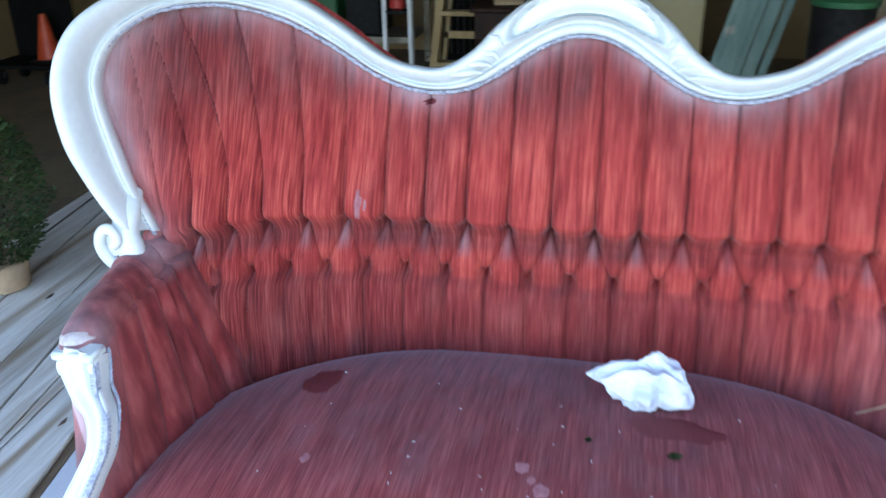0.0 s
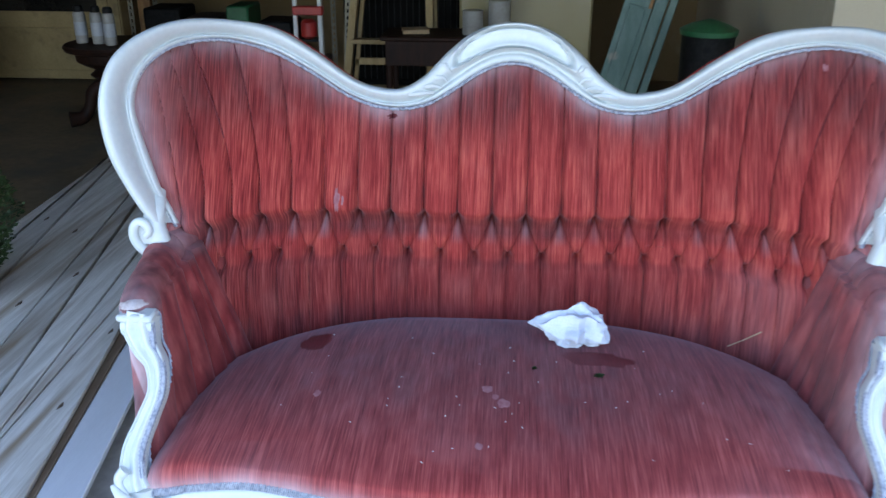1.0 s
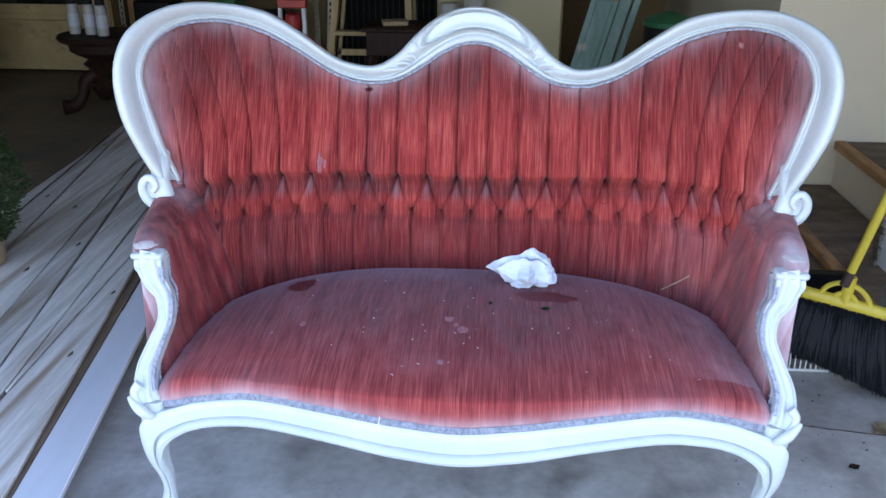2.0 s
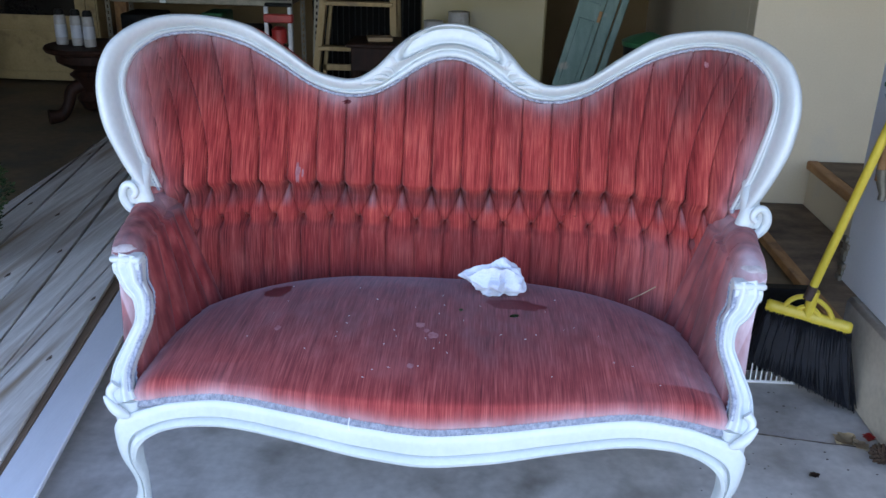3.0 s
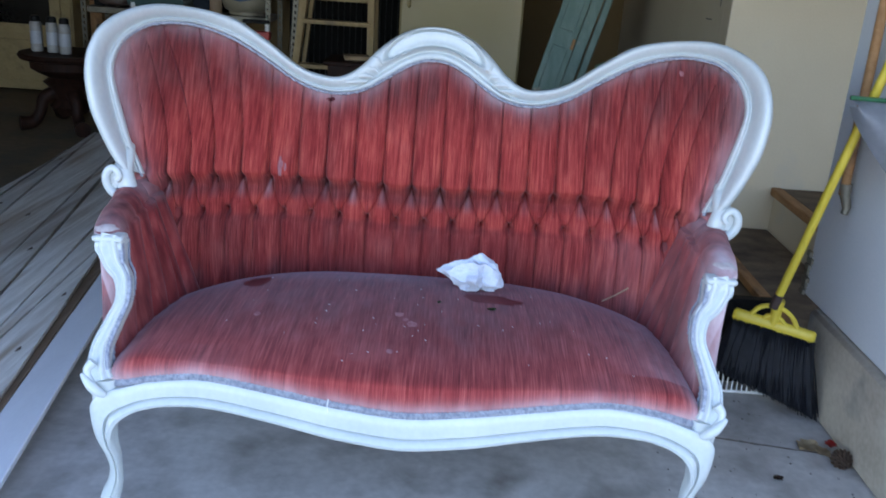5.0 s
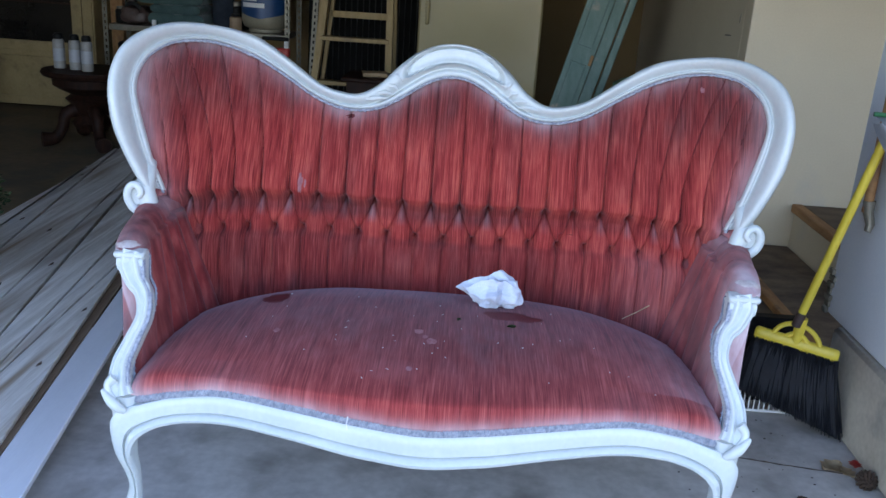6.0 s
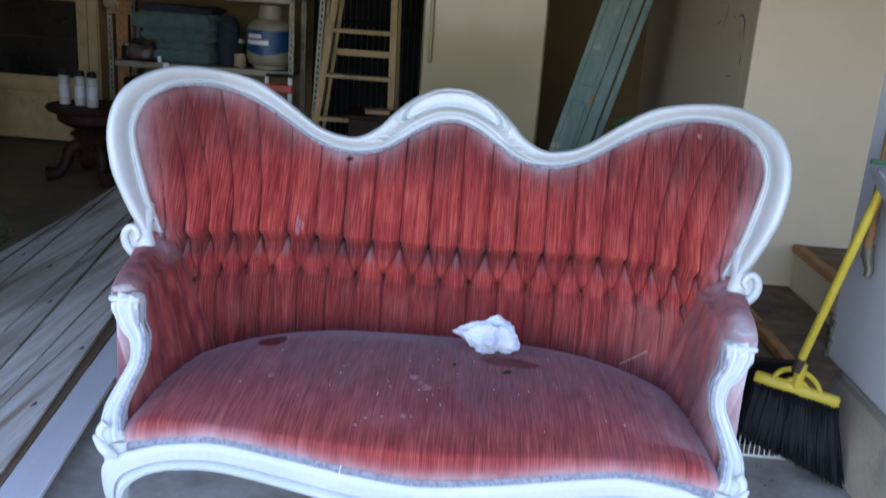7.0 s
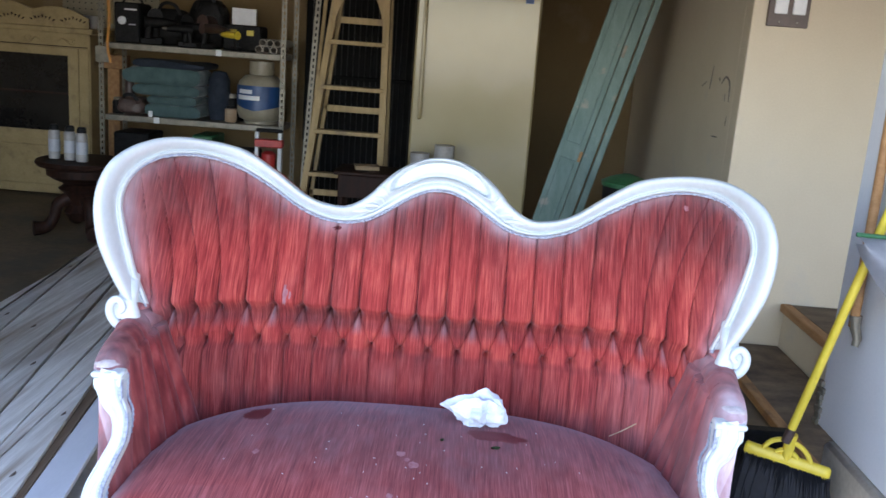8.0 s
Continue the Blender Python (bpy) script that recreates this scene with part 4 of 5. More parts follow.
for pts, w in (([(1.379, 2.75, 1.33), (1.379, 2.68, 1.365), (1.379, 2.60, 1.33), (1.379, 2.585, 1.24)], 0.006), ([(1.379, 2.95, 1.42), (1.379, 2.96, 1.35), (1.379, 2.98, 1.29)], 0.0035),
               ([(1.379, 3.05, 1.33), (1.379, 3.15, 1.30)], 0.003), ([(1.379, 2.70, 1.05), (1.379, 2.82, 1.045)], 0.0045), ([(1.379, 2.66, 1.28), (1.379, 2.655, 1.24)], 0.003),
               ([(1.379, 2.58, 1.17), (1.379, 2.585, 1.12)], 0.003), ([(1.379, 2.80, 1.36), (1.379, 2.79, 1.34)], 0.004)):
    ob = part("scuff", scuff(pts, w), SCUFF, EAST)

BROOM = thing("broom", (1.12, 0.44, 0), "yellow plastic angle broom with black bristles leaning on the wall", "broom")
HEAD_L, HEAD_R = Vector((0.958, 0.45, 0.320)), Vector((1.184, 0.368, 0.290))
along = (HEAD_R - HEAD_L).normalized()
part("head", tube([HEAD_L + along * d for d in (0, 0.006, 0.02, 0.08, 0.12, 0.17, 0.222, 0.236, 0.242)], lambda w: 0.016 if 0.1 < w < 0.9 else 0.011, 12, flat=1.25), YELLOW, BROOM)
mid = HEAD_L + along * 0.118
bm = bmesh.new()
for r in (0.034, 0.068):
    tube([mid + along * (r * math.cos(a)) + Vector((0, -0.004, 0.062 * r / 0.068 * math.sin(a))) for a in (math.pi * k / 16 for k in range(17))], 0.0075, 7, bm)
tube([mid + Vector((0, 0, 0.0)), mid + Vector((0.004, -0.006, 0.085))], 0.016, 12, bm)
part("socket", bm, YELLOW, BROOM, "arched yellow socket")
H0, H1 = Vector((1.060, 0.400, 0.385)), Vector((1.225, 0.225, 1.45))
part("handle", tube([H0.lerp(H1, k / 10) for k in range(11)], 0.0125, 12), YELLOW, BROOM, "yellow painted handle")
part("ferrule", tube([H0 + Vector((-0.003, 0.003, -0.02)), H0 + Vector((0.004, -0.004, 0.025))], 0.0145, 12), BROWN, BROOM)
rng = random.Random(4)
bm = bmesh.new()
FOOT_L, FOOT_R = Vector((0.955, 0.520, 0.095)), Vector((1.244, 0.395, 0.006))
for k in range(1500):
    w = rng.random()
    a = HEAD_L.lerp(HEAD_R, 0.02 + 0.96 * w) + Vector((rng.uniform(-0.004, 0.004), rng.uniform(-0.016, 0.016), -0.010))
    b = FOOT_L.lerp(FOOT_R, w) + Vector((rng.uniform(-0.010, 0.010), rng.uniform(-0.032, 0.032), rng.uniform(-0.002, 0.022) + 0.004))
    c = a.lerp(b, 0.5) + Vector((rng.uniform(-0.006, 0.006), rng.uniform(-0.006, 0.006) + 0.008, 0))
    r = 0.0016
    rings = [[bm.verts.new(q + Vector((r * math.cos(t), r * math.sin(t), 0))) for t in (0, 2.1, 4.2)] for q in (a, c, b)]
    for p, q in zip(rings, rings[1:]):
        for s in range(3):
            bm.faces.new((p[s], p[(s + 1) % 3], q[(s + 1) % 3], q[s]))
tagged(part("bristles", bm, BRISTLE, BROOM, "long black bristles"), kind="stuff")


def core_point(u, v):
    a, b = HEAD_L.lerp(HEAD_R, 0.03 + 0.94 * u), FOOT_L.lerp(FOOT_R, 0.03 + 0.94 * u)
    t = abs(2 * v - 1)
    q = a.lerp(b, 0.96 * t)
    return q + Vector((0, (0.010 + 0.012 * t) * (1 if v > 0.5 else -1), 0))


part("bristle_core", grid(12, 10, core_point, caps=True), BRISTLE, BROOM)

PAN = thing("dustpan", (1.18, 0.24, 0.86), "grey plastic dustpan with a green lip clipped on the broom", "dustpan")


def pan_point(u, v):
    x = lerp(1.072, 1.36, u)
    z = 1.018 - 0.003 * u - v * lerp(0.02, 0.235, min(1, u * 1.6) ** 0.8)
    return (x, 0.232 - 0.045 * math.sin(math.pi * min(1, v)) - 0.012 * math.sin(math.pi * u), z)


bm = grid(24, 14, pan_point)
bmesh.ops.solidify(bm, geom=bm.faces, thickness=0.004)
part("tray", bm, GREYP, PAN)
part("lip", tube([(1.068, 0.228, 1.022), (1.16, 0.221, 1.021), (1.26, 0.219, 1.019), (1.362, 0.228, 1.016)], 0.006, 8), GREEN, PAN, "green rubber lip")
part("clip", tube([(1.165, 0.245, 0.93), (1.163, 0.262, 0.95), (1.160, 0.275, 0.97), (1.150, 0.285, 0.985)], 0.012, 8), GREYP, PAN)

POLE = thing("garden_hoe", (1.24, 0.50, 0.68), "orange wooden garden tool with a steel end hung on the wall", "garden tool")
part("shaft", tube([(1.232, 0.50, 0.70), (1.228, 0.50, 1.1), (1.222, 0.50, 1.62)], 0.014, 10), RAW_WOOD, POLE)
part("steel_end", tube([(1.233, 0.498, 0.735), (1.236, 0.496, 0.70), (1.246, 0.49, 0.665), (1.240, 0.485, 0.645)], lambda w: lerp(0.018, 0.010, w), 10), STEEL, POLE, "grey steel end")
part("wall_hook", tube([(1.276, 0.50, 1.45), (1.255, 0.50, 1.45), (1.235, 0.49, 1.445), (1.215, 0.50, 1.45)], 0.005, 8), STEEL, POLE)

RACK = thing("wire_rack", (1.1, 0.54, 0), "white wire rack standing on the floor behind the broom", "rack")
for k in range(17):
    x = 0.985 + 0.0165 * k
    part("wire", tube([(x, 0.545, 0.004), (x, 0.550, 0.145)], 0.0024, 6), PALE, RACK)
part("bottom_wire", tube([(0.965, 0.545, 0.005), (1.250, 0.545, 0.005)], 0.005, 8), PALE, RACK)
part("top_wire", tube([(0.965, 0.550, 0.146), (1.250, 0.550, 0.146)], 0.004, 8), PALE, RACK)
# flat black panel closing the gap behind the rack
solo("dark_panel", box((0.90, 0.62, 0.0), (1.16, 0.66, 0.30), 0.003), BLACK, "dark flat panel standing behind the rack", "panel")

cone_bm = bmesh.new()
CONE = Matrix.Translation((1.228, 0.140, 0)) @ Matrix.Scale(0.68, 4) @ Matrix.Translation((-1.205, -0.165, 0))
for k in range(60):
    a, h = k * 2.4, k / 60
    r = 0.030 * math.sin(math.pi * (0.12 + 0.8 * h)) + 0.004
    c = Vector((1.205 + r * math.cos(a), 0.165 + (h - 0.5) * 0.075, 0.032 + r * math.sin(a)))
    d = Vector((math.cos(a), 0.6, math.sin(a))).normalized()
    tube([c - d * 0.006, c + d * 0.006, c + d * 0.013], lambda w: 0.007 * (1 - 0.6 * w), 6, cone_bm)
bmesh.ops.create_icosphere(cone_bm, subdivisions=2, radius=0.024, matrix=Matrix.Translation((1.205, 0.165, 0.030)) @ Matrix.Diagonal((1, 1.5, 1, 1)))
bmesh.ops.transform(cone_bm, matrix=CONE, verts=cone_bm.verts)
solo("pine_cone", cone_bm, BARK, "small brown pine cone on the concrete", "pine cone")


def small_leaf(name, at, size, material, label, turn=0.0, curl=0.3):
    def f(u, v):
        w = size * 0.55 * math.sin(math.pi * u) ** 0.8 * (1 + 0.25 * math.sin(u * 22))
        x, y = (u - 0.5) * size * 1.4, (v - 0.5) * 2 * w
        z = 0.003 + curl * size * ((2 * v - 1) ** 2 * 0.5 + (u - 0.5) ** 2)
        q = Matrix.Rotation(turn, 3, "Z") @ Vector((x, y, z))
        return Vector(at) + q
    bm = grid(14, 6, f)
    bmesh.ops.solidify(bm, geom=bm.faces, thickness=0.0008)
    return solo(name, bm, material, label, "leaf")


small_leaf("dry_leaf", (1.165, 0.225, 0.001), 0.055, DRY, "curled dry tan leaf on the concrete", 0.6)
small_leaf("dry_leaf", (1.20, 0.20, 0.001), 0.04, DRY, "curled dry tan leaf beside the pine cone", 2.0)
small_leaf("dry_leaf", (1.225, 0.215, 0.02), 0.03, RED, "small red leaf beside the pine cone", 1.2)
small_leaf("dry_leaf", (1.02, 0.05, 0.001), 0.022, BARK, "small dark dry leaf on the concrete", 0.2)
FLOOR_OB = bpy.data.objects["apron_slab"]
crack = spline([(0.62, 0.275, 0.001), (0.8, 0.262, 0.001), (0.92, 0.245, 0.001), (1.05, 0.222, 0.001), (1.25, 0.195, 0.001)], 40)
part("floor_crack", tube([q + Vector((0, 0.003 * noise.noise((q.x * 30, 0, 0)), 0)) for q in crack], lambda w: 0.0022 + 0.0015 * noise.noise((w * 30, 0, 3)), 5), CRACK, FLOOR_OB)
bm = bmesh.new()
for k in range(90):
    x, y = rng.uniform(0.7, 1.24), rng.uniform(-0.45, 0.5)
    r = rng.uniform(0.001, 0.0032)
    bmesh.ops.create_icosphere(bm, subdivisions=1, radius=r, matrix=Matrix.Translation((x, y, r * 0.3)) @ Matrix.Diagonal((1.4, 1, 0.5, 1)))
solo("floor_grit", bm, CRACK, "scattered dark grit on the concrete", "grit", "stuff")

# ---- on the settee ----
def tree_of(name):
    me = bpy.data.objects[name].data
    return BVHTree.FromPolygons([v.co.copy() for v in me.vertices], [tuple(p.vertices) for p in me.polygons])


SEAT_TREE, BACK_TREE = tree_of("seat"), tree_of("back_upholstery")


def on_seat(x, y, lift=0.001):
    hit = SEAT_TREE.ray_cast(Vector((x, y, 1.0)), Vector((0, 0, -1)))
    return hit[0] + hit[1] * lift if hit[0] else Vector((x, y, 0.45))


def blot(cx, cy, rx, ry, seed, lift=0.0012):
    """An irregular blot that follows the seat."""
    def f(u, v):
        a = u * 2 * math.pi
        r = v * (1 + 0.35 * noise.noise((math.cos(a) * 1.6, math.sin(a) * 1.6, seed)) + 0.15 * noise.noise((math.cos(a) * 5, math.sin(a) * 5, seed)))
        return on_seat(cx + rx * r * math.cos(a), cy + ry * r * math.sin(a), lift * (1 - 0.9 * v ** 4))
    return grid(40, 8, f, wrap_u=True)


SEAT_OB = bpy.data.objects["seat"]
part("wet_stain", blot(-0.41, 0.062, 0.034, 0.048, 1.0), WET, SEAT_OB, "dark wet stain")
part("wet_stain", blot(0.185, -0.005, 0.07, 0.035, 4.0), WET, SEAT_OB, "dark wet stain")
for cx, cy, r, sd in ((-0.031, -0.145, 0.010, 7), (0.0, -0.190, 0.011, 9), (-0.015, -0.17, 0.006, 12), (-0.36, -0.165, 0.007, 15), (-0.04, -0.31, 0.007, 16)):
    part("pale_spot", blot(cx, cy, r, r * 1.3, sd, 0.0009), SPOT, SEAT_OB)
bm = bmesh.new()
for k in range(46):
    x, y = rng.gauss(0, 0.3), rng.uniform(-0.36, 0.1)
    if abs(x) > 0.56:
        continue
    q = on_seat(x, y, 0.001)
    a = rng.uniform(0, 6.3)
    d = Vector((math.cos(a), math.sin(a), 0)) * rng.uniform(0.001, 0.0028)
    tube([q - d, q + Vector((0, 0, 0.0008)), q + d], rng.uniform(0.0003, 0.0007), 5, bm)
q = on_seat(-0.155, -0.37)
tube([Vector((-0.153, -0.432, 0.425)), Vector((-0.155, -0.436, 0.41)), Vector((-0.153, -0.437, 0.398))], 0.0013, 5, bm)
solo("lint", bm, PALE, "white lint and crumbs scattered on the velvet seat", "lint", "stuff")
q = on_seat(0.187, -0.083)
small_leaf("green_leaf", tuple(q), 0.016, LEAF, "tiny green leaf on the velvet seat", 0.3)
q = on_seat(0.06, -0.07)
small_leaf("green_leaf", tuple(q), 0.010, LEAF, "tiny green leaf crumb on the velvet seat", 1.3)
solo("straw", tube([(0.500, 0.180, 0.437), (0.530, 0.165, 0.463), (0.560, 0.150, 0.492)], 0.0013, 5), DRY, "dry straw resting against the velvet back", "straw")


def back_patch(x0, x1, z0, z1, seed):
    def f(u, v):
        a = u * 2 * math.pi
        r = v * (1 + 0.6 * noise.noise((math.cos(a) * 1.8, math.sin(a) * 1.8, seed)))
        x, z = (x0 + x1) / 2 + (x1 - x0) / 2 * r * math.cos(a), (z0 + z1) / 2 + (z1 - z0) / 2 * r * math.sin(a)
        hit = BACK_TREE.ray_cast(Vector((x, -1.0, z)), Vector((0, 1, 0)))
        return hit[0] + Vector((0, -0.0012 * (1 - 0.9 * v ** 4), 0)) if hit[0] else Vector((x, 0.3, z))
    return grid(30, 6, f, wrap_u=True)


BACK_OB = bpy.data.objects["back_upholstery"]
part("pale_spot", back_patch(-0.402, -0.390, 0.70, 0.75, 2), SPOT, BACK_OB, "bare pale scrape in the velvet")
part("pale_spot", back_patch(-0.386, -0.380, 0.715, 0.735, 5), SPOT, BACK_OB)
part("pale_spot", back_patch(0.640, 0.650, 1.040, 1.052, 8), SPOT, BACK_OB)
part("tear", back_patch(-0.29, -0.265, 0.893, 0.903, 6), SHADE_AND_TEAR_RED, BACK_OB, "small tear below the rail")

bm = bmesh.new()
bmesh.ops.create_icosphere(bm, subdivisions=6, radius=1.0)
for vert in bm.verts:
    c = vert.co.copy()
    n1 = noise.noise(c * 1.1 + Vector((3, 0, 0)))
    bend = c + 0.25 * Vector((noise.noise(c * 1.3), noise.noise(c * 1.3 + Vector((5, 0, 0))), noise.noise(c * 1.3 + Vector((0, 9, 0)))))
    fold = 1 - abs(noise.noise(bend * 1.5 + Vector((0, 7, 1)))) * 2.2
    fine = 1 - abs(noise.noise(bend * 3.1 + Vector((2, 1, 5)))) * 2
    r = 0.72 + 0.20 * n1 + 0.30 * fold + 0.07 * fine
    p = Vector((0.156 + 0.060 * c.x * r, 0.055 + 0.045 * c.y * r, 0.046 + 0.050 * c.z * r))
    p.x -= 0.052 * max(0, -c.x) ** 3 * max(0, 1 - abs(c.z - 0.1) * 1.2)
    p.z -= 0.016 * max(0, c.x) ** 2 + 0.010 * max(0, -c.x - 0.3)
    p.y -= 0.055 * max(0, -c.y - 0.4) * max(0, 1 - 3 * abs(c.x + 0.15)) * (1 - abs(c.z))
    p.z = 0.502 - 0.16 * max(0, p.y) + max(0.001, p.z)
    vert.co = p
solo("rag", bm, RAG, "crumpled white cotton rag lying on the seat", "rag")

# ---- the left side: shrub ----
TOPIARY = thing("potted_shrub", (-1.835, 0.98, 0.077), "dark green potted evergreen standing on the boards", "shrub")
part("pot", lathe([(0.05, 0), (0.075, 0.01), (0.085, 0.09), (0.092, 0.10), (0.085, 0.105), (0.02, 0.1)], (-1.835, 0.98, 0.077), 24), TERRA, TOPIARY, "tan clay pot")
part("trunk", tube([(-1.835, 0.98, 0.15), (-1.833, 0.985, 0.35), (-1.8352, 0.98, 0.56)], lambda w: 0.014 - 0.008 * w, 8), BARK, TOPIARY)
bm = bmesh.new()
for k in range(5200):
    h = rng.random()
    a = rng.uniform(0, 2 * math.pi)
    r = (0.175 * math.sin(math.pi * (0.10 + 0.86 * h)) ** 0.7) * (0.55 + 0.45 * rng.random() ** 0.4) * (1 + 0.25 * noise.noise((math.cos(a) * 2, math.sin(a) * 2, h * 6)))
    c = Vector((-1.835 + r * math.cos(a), 0.98 + r * math.sin(a), 0.175 + 0.50 * h))
    d = Vector((math.cos(a + rng.uniform(-0.8, 0.8)), math.sin(a + rng.uniform(-0.8, 0.8)), rng.uniform(-0.3, 0.9))).normalized()
    e = d.cross(Vector((rng.uniform(-1, 1), rng.uniform(-1, 1), 1))).normalized()
    ln, wd = rng.uniform(0.012, 0.026), rng.uniform(0.004, 0.008)
    bm.faces.new([bm.verts.new(c), bm.verts.new(c + d * ln * 0.5 + e * wd), bm.verts.new(c + d * ln), bm.verts.new(c + d * ln * 0.5 - e * wd)])
tagged(part("crown", bm, LEAF, TOPIARY, "dense small dark leaves", smooth=False), kind="stuff")

# ---- the back of the garage ----
# low carved table with spray cans
TX, TY = -2.50, 3.72
TABLE = thing("carved_table", (TX, TY, 0), "low dark carved wooden side table", "table")
part("tabletop", lathe([(0.0, 0.455), (0.26, 0.455), (0.29, 0.465), (0.30, 0.484), (0.29, 0.50), (0.0, 0.502)], (TX, TY, 0), 32), DARK_WOOD, TABLE)
part("apron", lathe([(0.16, 0.36), (0.20, 0.38), (0.23, 0.40), (0.235, 0.455)], (TX, TY, 0), 24), DARK_WOOD, TABLE)
part("pedestal", lathe([(0.10, 0.10), (0.13, 0.15), (0.09, 0.20), (0.12, 0.27), (0.16, 0.31), (0.12, 0.34), (0.17, 0.365)], (TX, TY, 0), 20), DARK_WOOD, TABLE)
for k in range(4):
    a = radians(215 + 90 * k)
    d = Vector((math.cos(a), math.sin(a), 0))
    o = Vector((TX, TY, 0))
    part("leg", tube(spline([o + d * 0.06 + Vector((0, 0, 0.25)), o + d * 0.16 + Vector((0, 0, 0.21)), o + d * 0.19 + Vector((0, 0, 0.12)), o + d * 0.24 + Vector((0, 0, 0.055)), o + d * 0.32 + Vector((0, 0, 0.047))], 18),
                     lambda w: 0.052 - 0.016 * math.sin(math.pi * w), 10), DARK_WOOD, TABLE, "scrolled leg")


def spray_can(x, y):
    ob = thing("spray_can", (x, y, 0.503), "white spray paint can with a black cap", "spray can", group="spray cans on the table")
    part("body", lathe([(0.032, 0), (0.037, 0.004), (0.037, 0.172), (0.034, 0.182), (0.027, 0.192)], (x, y, 0.503), 18), CAN_WHITE, ob)
    part("cap", lathe([(0.029, 0.190), (0.030, 0.194), (0.029, 0.215), (0.022, 0.226)], (x, y, 0.503), 18), BLACK, ob, "black cap")
    part("label_band", lathe([(0.0374, 0.05), (0.0374, 0.13)], (x, y, 0.503), 18), GREYP, ob, "grey printed band")
    return ob


for x, y in ((-2.67, 3.67), (-2.555, 3.65), (-2.458, 3.61)):
    spray_can(x, y)

# glazed cabinet
CAB = thing("glazed_cabinet", (-3.5, 5.0, 0), "antique cream painted cabinet with a carved crest and glass door", "cabinet")
part("body", box((-4.25, 4.83, 0.03), (-2.93, 5.28, 1.32), 0.006), CREAM, CAB)
part("cornice", box((-4.28, 4.80, 1.30), (-2.90, 5.29, 1.345), 0.008), CREAM, CAB)


def crest_point(u, v):
    x = lerp(-4.25, -2.94, u)
    h = 0.075 + 0.05 * abs(math.sin(u * math.pi * 3)) + 0.05 * math.sin(math.pi * u)
    q = [(0, 0), (0.03, 0), (0.03, 1), (0, 1)][round(v * 4) % 4]
    return (x, 4.83 + q[0], 1.345 + q[1] * h)


part("crest", grid(60, 4, crest_point, wrap_v=True, caps=True), CREAM, CAB, "carved wavy crest")
for k in range(5):
    x = -4.02 + 0.24 * k
    bm = bmesh.new()
    for j in range(7):
        w, h = (j - 3) * 0.026, 0.012 * math.cos((j - 3) * 0.9)
        tube([(x + w, 4.826, 1.395 + h), (x + w * 1.12 + 0.004, 4.8225, 1.405 + h + 0.006 * (j % 2)), (x + w * 1.3, 4.826, 1.410 + h + 0.010 * (j % 2))], lambda q: 0.0015 + 0.0045 * math.sin(math.pi * q), 6, bm)
    part("carved_leaf", bm, DARK_WOOD, CAB, "rubbed dark spray of carved leaves")
for k, (x, turn) in enumerate(((-4.05, 1), (-3.75, -1), (-3.42, 1), (-3.08, -1))):
    bm = tube([(x + turn * (0.10 - 0.012 * i), 4.822, 1.235 + 0.022 * math.sin(i * 0.55)) for i in range(12)], lambda q: 0.003 + 0.006 * math.sin(math.pi * q), 7)
    tube([(x + 0.032 * math.cos(a) * (1 - a / 12), 4.820, 1.245 + 0.026 * math.sin(a) * (1 - a / 12)) for a in (0.5 * i for i in range(18))], 0.0048, 6, bm)
    part("carved_scroll", bm, CREAM, CAB, "carved scroll in worn cream paint")
part("frieze_line", box((-4.25, 4.821, 1.196), (-2.95, 4.829, 1.203), 0.001), DARK_WOOD, CAB)
part("stile", box((-3.015, 4.818, 0.10), (-2.94, 4.829, 1.19), 0.003), CREAM, CAB)
door = part("door", box((-4.18, 4.815, 0.46), (-3.02, 4.832, 1.19), 0.004), CREAM, CAB)
part("glass", box((-4.10, 4.809, 0.54), (-3.10, 4.813, 1.13), 0.0), GLASS, door, "dark glass pane")
part("mullion", box((-4.10, 4.803, 0.83), (-3.10, 4.8085, 0.845), 0.0), DARK_WOOD, door)
part("drawer", box((-4.18, 4.812, 0.10), (-3.02, 4.832, 0.42), 0.006), CREAM, CAB)
for x in (-4.2, -2.98):
    part("foot", box((x - 0.03, 4.85, 0), (x + 0.03, 4.91, 0.03), 0.003), CREAM, CAB)
PARCEL = thing("open_carton", (-3.12, 5.0, 1.345), "white and teal carton lying on the cabinet", "carton")
part("carton", box((-0.17, -0.10, 0), (0.17, 0.10, 0.10), 0.003, m=Matrix.Translation((-3.16, 5.05, 1.347)) @ Matrix.Rotation(radians(-18), 4, "Z")), PALE, PARCEL)
part("side_flap", box((-0.05, -0.11, 0), (0.17, -0.102, 0.10), 0.001, m=Matrix.Translation((-3.16, 5.05, 1.347)) @ Matrix.Rotation(radians(-18), 4, "Z")), TEAL, PARCEL, "teal printed side")
solo("timber_post", box((-2.86, 4.98, 0), (-2.76, 5.08, 1.05), 0.004), RAW_WOOD, "short orange timber post beside the shelving", "timber post")
solo("timber_post", box((-2.90, 4.96, 1.052), (-2.72, 5.1, 1.16), 0.004), RAW_WOOD, "orange timber block on the post", "timber block")
CART = thing("rolling_cart", (-3.80, 3.92, 0), "low dark rolling cart on black casters", "cart")
part("deck", box((-4.05, 3.76, 0.115), (-3.58, 4.08, 0.145), 0.006), BLACK_IRON, CART)
part("back_panel", box((-4.05, 4.085, 0.115), (-3.58, 4.11, 0.62), 0.006), BLACK_IRON, CART)
